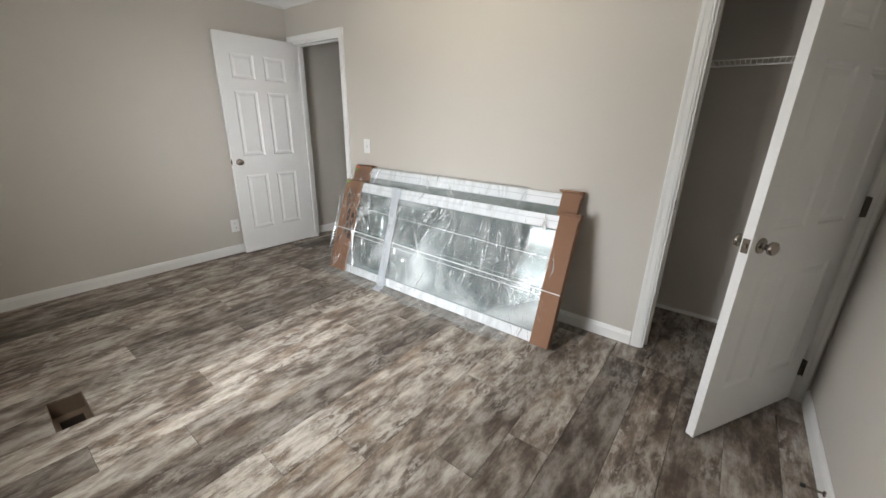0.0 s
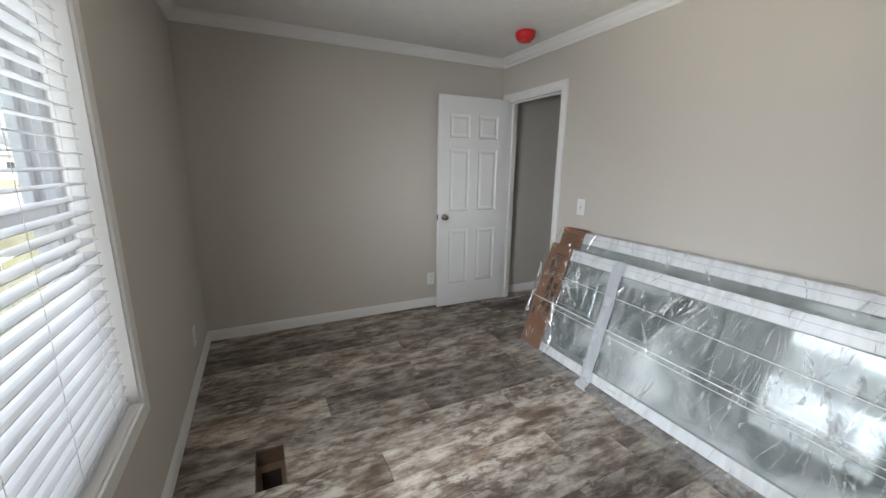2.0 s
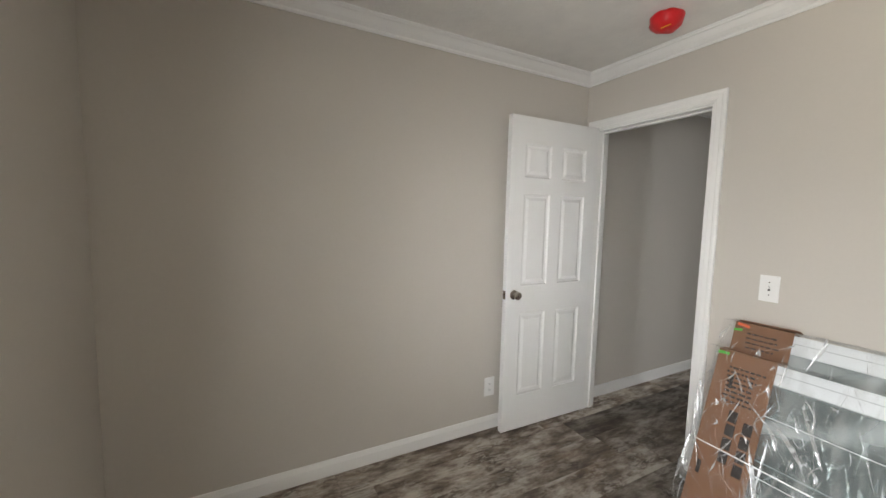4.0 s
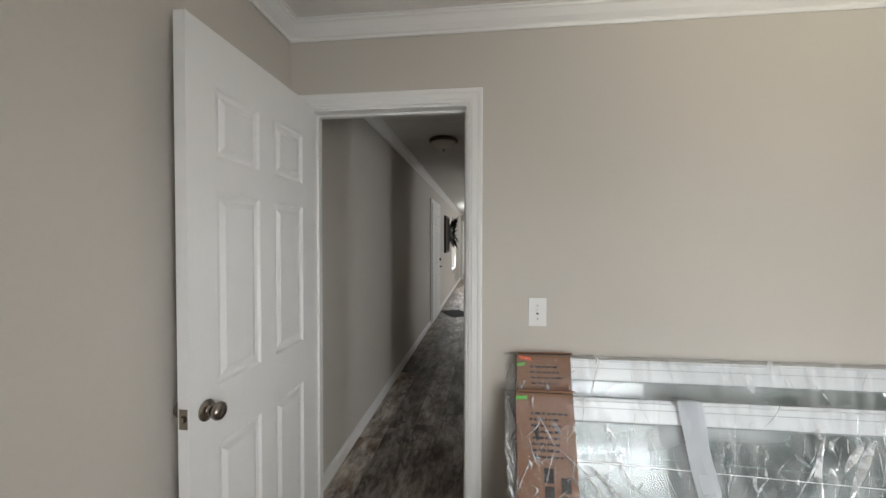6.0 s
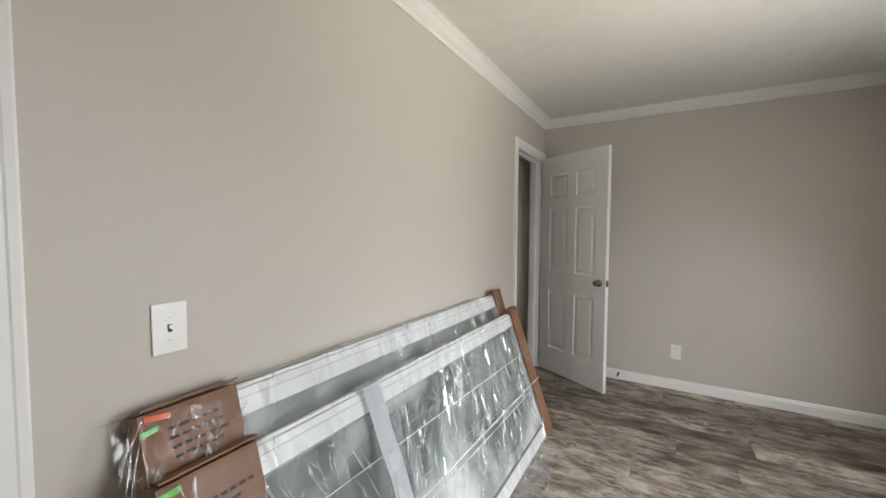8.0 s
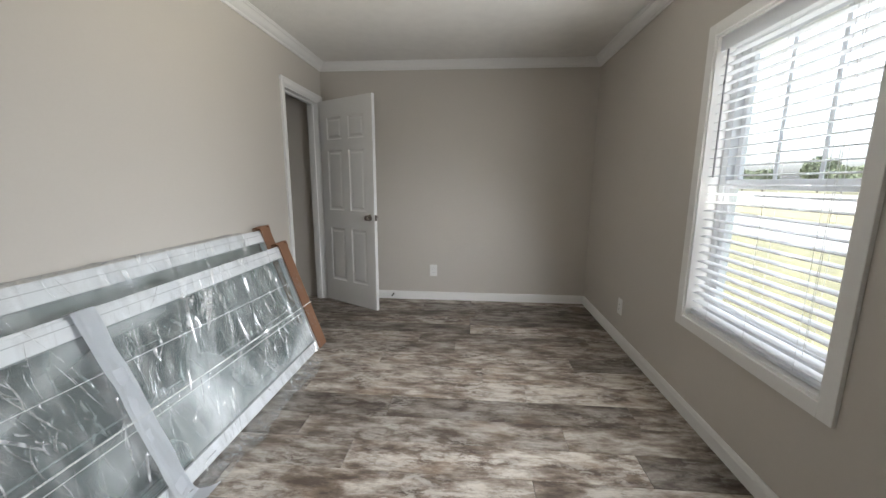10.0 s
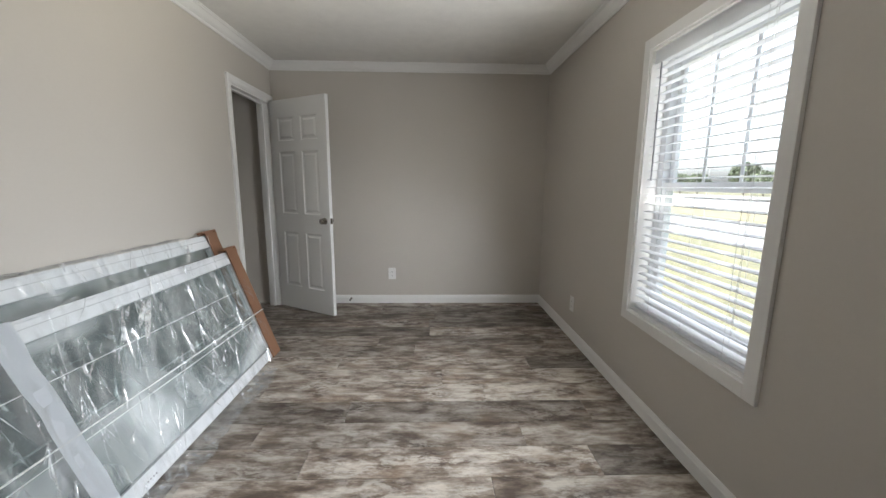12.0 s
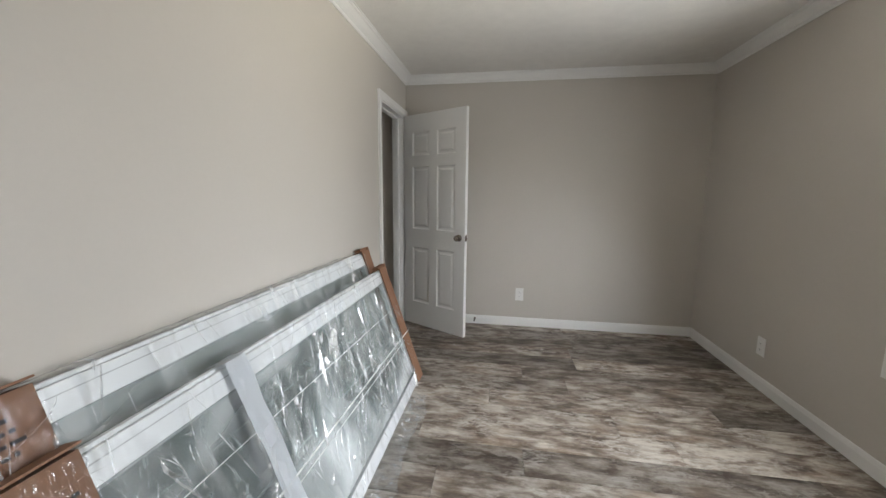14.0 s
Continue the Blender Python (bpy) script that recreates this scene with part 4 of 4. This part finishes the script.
mt = thing("door_mat", pose(-3.68, 8.31, 0, 0, 0, 28), "black rectangular door mat lying askew on planks", "door mat")
part("carpet", boxes((-0.2, 0.2, -0.32, 0.32, 0.002, 0.010), bevel=0.003), MAT, mt)
part("rubber_edge", boxes((-0.22, 0.22, -0.34, 0.34, 0.0, 0.003)), SLOT, mt)

art = thing("wall_art", pose(W, 9.72, 1.58), "dark framed panel hanging on the hallway wall", "wall art")
part("frame", boxes((0.003, 0.05, -0.41, -0.36, -0.42, 0.42), (0.003, 0.05, 0.36, 0.41, -0.42, 0.42), (0.003, 0.05, -0.36, 0.36, -0.42, -0.37), (0.003, 0.05, -0.36, 0.36, 0.37, 0.42), bevel=0.004), BLACK, art)
part("panel", boxes((0.003, 0.03, -0.36, 0.36, -0.37, 0.37)), DARKWOOD, art)

wr = thing("wreath", pose(W, 10.75, 1.64), "dark spiky wreath hanging on the wall", "wreath")
bm = bmesh.new()
for i in range(150):
    a = random.uniform(0, 2 * math.pi)
    r0, r1 = 0.22 + random.uniform(-0.05, 0.05), 0.36 + random.uniform(-0.1, 0.1)
    d = random.uniform(0.02, 0.2)
    a2 = a + random.uniform(-0.3, 0.3)
    p = [(0.01 + d * 0.4, r0 * math.cos(a), r0 * math.sin(a)), (0.02 + d * 0.7, r0 * math.cos(a + 0.1) * 1.1, r0 * math.sin(a + 0.1) * 1.1), (0.03 + d, r1 * math.cos(a2), r1 * math.sin(a2))]
    bm.faces.new([bm.verts.new(q) for q in p])
bmesh.ops.solidify(bm, geom=bm.faces[:], thickness=0.006)
part("spray", bm, BLACK, wr)
part("ring", lathe([(0.19, 0.0), (0.235, 0.006), (0.235, 0.03), (0.19, 0.04)], 24, "z"), BLACK, wr).rotation_euler = (0, radians(90), 0)

ch = thing("dining_chair", pose(-3.0, 13.65, 0, 0, 0, 0), "dark-stained wooden counter-height dining chair", "chair")
part("seat", boxes((-0.2, 0.24, -0.21, 0.21, 0.58, 0.63), bevel=0.01), DARKWOOD, ch)
for lx, ly in ((-0.18, -0.19), (-0.18, 0.19), (0.21, -0.19), (0.21, 0.19)):
    part("leg", rods(((lx * 1.08, ly * 1.05, 0), (lx, ly, 0.59)), r=0.028, sides=4), DARKWOOD, ch)
for ly in (-0.19, 0.19):
    part("back_post", rods(((-0.18, ly, 0.6), (-0.25, ly, 1.08)), r=0.027, sides=4), DARKWOOD, ch)
    part("stretcher", rods(((-0.18, ly, 0.22), (0.21, ly, 0.22)), r=0.012, sides=4), DARKWOOD, ch)
part("back_rail", boxes((-0.262, -0.235, -0.2, 0.2, 1.0, 1.09), bevel=0.006), DARKWOOD, ch)
part("back_rail", boxes((-0.222, -0.20, -0.2, 0.2, 0.76, 0.82), bevel=0.006), DARKWOOD, ch)

th = thing("thermostat", pose(HALL_E, 6.1, 1.5), "small dark thermostat on the hallway wall", "thermostat")
part("case", boxes((-0.03, 0.0, -0.06, 0.06, -0.1, 0.1), bevel=0.006), BLACK, th)

fdoor = thing("end_door", pose(-3.615, 18.03, 0), "dark door leaf at the end of the far hall", "door")
part("leaf", boxes((0, 0.34, -0.02, 0.02, 0.01, 2.03), bevel=0.003), DARKWOOD, fdoor)
part("casing", boxes((-0.08, -0.01, -0.045, -0.032, 0, 2.12), (0.35, 0.42, -0.045, -0.032, 0, 2.12), (-0.01, 0.35, -0.045, -0.032, 2.05, 2.12)), TRIM, fdoor)

lw = thing("window_2", pose(W, 11.8, 0), "bright white-framed living room window", "window", kind="structure")
part("window_casing", boxes((0, 0.016, -0.66, -0.6, 0.59, 2.06), (0, 0.016, 0.6, 0.66, 0.59, 2.06), (0, 0.016, -0.6, 0.6, 0.59, 0.65), (0, 0.016, -0.6, 0.6, 2.0, 2.06)), TRIM, lw)

# ---- outside ----
structure("ground", boxes((-400, 400, -400, 400, -1.3, -0.75)), GRASS, "patchy dry green grass ground")
structure("road", boxes((-400, 400, -16.5, -9.5, -0.76, -0.73)), GRAVEL, "pale gravel road past the house")
structure("ground_field", boxes((-400, 400, -26, -18, -0.76, -0.735)), STRAW, "strip of straw-coloured field")
structure("ground_lot", boxes((-400, 400, -70, -26.5, -0.76, -0.735)), GRAVEL, "pale open gravel lot")


def tree(x, y, h, r, seed):
    rng = random.Random(seed)
    t = thing("tree", pose(x, y, -0.75), "leafy green tree at the field's far edge", "tree", "far trees")
    part("trunk", rods(((0, 0, 0), (0.1, 0, h * 0.45)), r=0.16, sides=7), BARK, t)
    part("limbs", rods(*[((0.1, 0, h * 0.35), (rng.uniform(-r, r) * 0.6, rng.uniform(-r, r) * 0.6, h * rng.uniform(0.55, 0.8))) for _ in range(6)], r=0.07, sides=5), BARK, t)
    bm = bmesh.new()
    for _ in range(900):
        d = Vector((rng.gauss(0, 1), rng.gauss(0, 1), rng.gauss(0, 1))).normalized() * rng.uniform(0.35, 1.0) ** 0.5
        c = Vector((d.x * r * (1 + 0.3 * noise.noise(d * 2 + Vector((seed, 0, 0)))), d.y * r, h * 0.62 + d.z * h * 0.36))
        q = Euler((rng.uniform(0, 6.3), rng.uniform(0, 6.3), rng.uniform(0, 6.3))).to_matrix()
        s = rng.uniform(0.22, 0.5)
        bm.faces.new([bm.verts.new(c + q @ Vector(v)) for v in ((-s, -s * 0.6, 0), (s, -s * 0.5, 0), (s * 0.7, s * 0.7, 0), (-s * 0.6, s * 0.6, 0))])
    part("crown", bm, LEAF, t)


def far_house(m, length, depth, wall_h, label):
    """A low pale house across the road: walls, pitched roof, door, windows."""
    ho = thing("house", m, label, "house", "houses across the road")
    part("wall", boxes((-length / 2, length / 2, -depth / 2, depth / 2, 0, wall_h)), SIDING, ho)
    bm = bmesh.new()
    e, r = 0.4, wall_h + depth * 0.22
    a = [bm.verts.new(p) for p in ((-length / 2 - e, -depth / 2 - e, wall_h), (length / 2 + e, -depth / 2 - e, wall_h), (length / 2 + e, depth / 2 + e, wall_h), (-length / 2 - e, depth / 2 + e, wall_h), (-length / 2 - e, 0, r), (length / 2 + e, 0, r))]
    for f in ((0, 1, 5, 4), (2, 3, 4, 5), (3, 0, 4), (1, 2, 5), (3, 2, 1, 0)):
        bm.faces.new([a[i] for i in f])
    part("roof", bm, ROOFING, ho)
    for k in range(4):
        wx = -length / 2 + length * (k + 0.5) / 4
        if k == 2:
            part("door", boxes((wx - 0.45, wx + 0.45, depth / 2, depth / 2 + 0.04, 0.1, 2.1)), DARKWOOD, ho)
        else:
            wi = part("window", boxes((wx - 0.5, wx + 0.5, depth / 2, depth / 2 + 0.05, 0.95, 2.05)), TRIM, ho)
            part("pane", boxes((wx - 0.43, wx + 0.43, depth / 2 + 0.051, depth / 2 + 0.06, 1.02, 1.98)), SLOT, wi)
    return ho


far_house(pose(84, -96, -0.74, 0, 0, 0), 16, 7, 2.5, "low white-sided house across the gravel lot")
far_house(pose(-58, -30, -0.74, 0, 0, -25), 14, 7, 2.7, "low white-sided house beside the road")
sign = thing("roadside_sign", pose(21.9, -24.0, -0.735, 0, 0, 12), "dark board on a short post across the road", "sign")
part("post", rods(((-0.3, 0, 0), (-0.3, 0, 0.62)), r=0.05, sides=8), DARKWOOD, sign)
part("board", boxes((-0.75, 0.8, -0.05, 0.05, 0.58, 1.06), bevel=0.03), BLACK, sign)
part("bracket", rods(((0.78, 0, 0.98), (1.0, 0, 1.04)), ((1.0, 0, 1.04), (1.02, 0, 0.86)), r=0.045, sides=6), BLACK, sign)
rt = random.Random(11)
for i in range(36):
    tree(-70 + i * 6.5 + rt.uniform(-3, 3), -78 + rt.uniform(-8, 8), rt.uniform(5.0, 8.5), rt.uniform(2.6, 4.6), i)

# ---- floor planks ----
PW, PL, GAP = 0.197, 1.357, 0.0018
ENDS = {-12: 0.70, -10: 0.62, -9: 1.166, -8: 0.28, -7: 0.80, -6: 1.65, -5: 0.594, -4: 0.177, -3: 0.739, -2: 0.996, -1: 0.369, 0: 1.20, 1: 1.498, 2: 1.084, 3: 1.089}
X0 = -0.886
floor = thing("floor", pose(0, 0, 0), "weathered grey-brown wood-look vinyl plank floor", "floor", kind="structure")
plank_cache = {}


def plank_mesh(w, l):
    k = (round(w, 3), round(l, 3))
    if k not in plank_cache:
        bm = bmesh.new()
        e = 0.0016
        lo = [bm.verts.new(p) for p in ((0, 0, -0.005), (w, 0, -0.005), (w, l, -0.005), (0, l, -0.005))]
        mid = [bm.verts.new(p) for p in ((0, 0, -0.0012), (w, 0, -0.0012), (w, l, -0.0012), (0, l, -0.0012))]
        tp = [bm.verts.new(p) for p in ((e, e, 0), (w - e, e, 0), (w - e, l - e, 0), (e, l - e, 0))]
        for a, b in ((lo, mid), (mid, tp)):
            for i in range(4):
                j = (i + 1) % 4
                bm.faces.new((a[i], a[j], b[j], b[i]))
        bm.faces.new(tp)
        plank_cache[k] = mesh_of("plank", bm, PLANK)
    return plank_cache[k]


def lay(x0, x1, y0, y1):
    if x1 - x0 < 0.012 or y1 - y0 < 0.012:
        return
    ob = new("plank", plank_mesh(x1 - x0 - GAP, y1 - y0 - GAP))
    ob.parent = floor
    ob.location = (x0, y0, 0)


rp = random.Random(5)
for k in range(-17, 8):
    xa, xb = X0 + k * PW, X0 + (k + 1) * PW
    xa, xb = max(xa, W), min(xb, E)
    if xb <= xa:
        continue
    mid = (xa + xb) / 2
    top = 8.0 if mid < HALL_E else (CL_N if mid > CL_W else N + 0.05)
    y = ENDS.get(k, rp.uniform(0, PL)) - 2 * PL
    while y < top:
        a, b = max(y, S), min(y + PL, top)
        if b > a:
            if xa < VENT[1] and xb > VENT[0] and a < VENT[3] and b > VENT[2]:
                va, vb, ya, yb = max(xa, VENT[0]), min(xb, VENT[1]), max(a, VENT[2]), min(b, VENT[3])
                rows = []
                if a < VENT[2]:
                    rows.append((xa, xb - GAP, a, VENT[2], -0.005, 0))
                if b > VENT[3]:
                    rows.append((xa, xb - GAP, VENT[3], b - GAP, -0.005, 0))
                if va - xa > 0.002:
                    rows.append((xa, va, ya, yb, -0.005, 0))
                if xb - vb > 0.002:
                    rows.append((vb, xb - GAP, ya, yb, -0.005, 0))
                part("plank", boxes(*rows), PLANK, floor)
            else:
                lay(xa, xb, a, b)
        y += PL
bm = bmesh.new()
for k in range(-17, 14):
    xa, xb = X0 + k * PW, X0 + (k + 1) * PW
    mid = (xa + xb) / 2
    y = -rp.uniform(0, PL) + 2.7
    while y < 20.0:
        start = 8.0 if mid < HALL_E else (HALL_END if mid > -0.45 else N + 0.06)
        a, b = max(y, start), min(y + PL, 20.0)
        if mid > CL_W and b < CL_N + T:
            a = b
        if b - a > 0.02:
            v = [bm.verts.new(p) for p in ((xa, a, -0.001), (xb - 0.002, a, -0.001), (xb - 0.002, b - 0.002, -0.001), (xa, b - 0.002, -0.001))]
            bm.faces.new(v)
        y += PL
tagged(part("far_planks", bm, PLANKS, floor), kind="stuff")
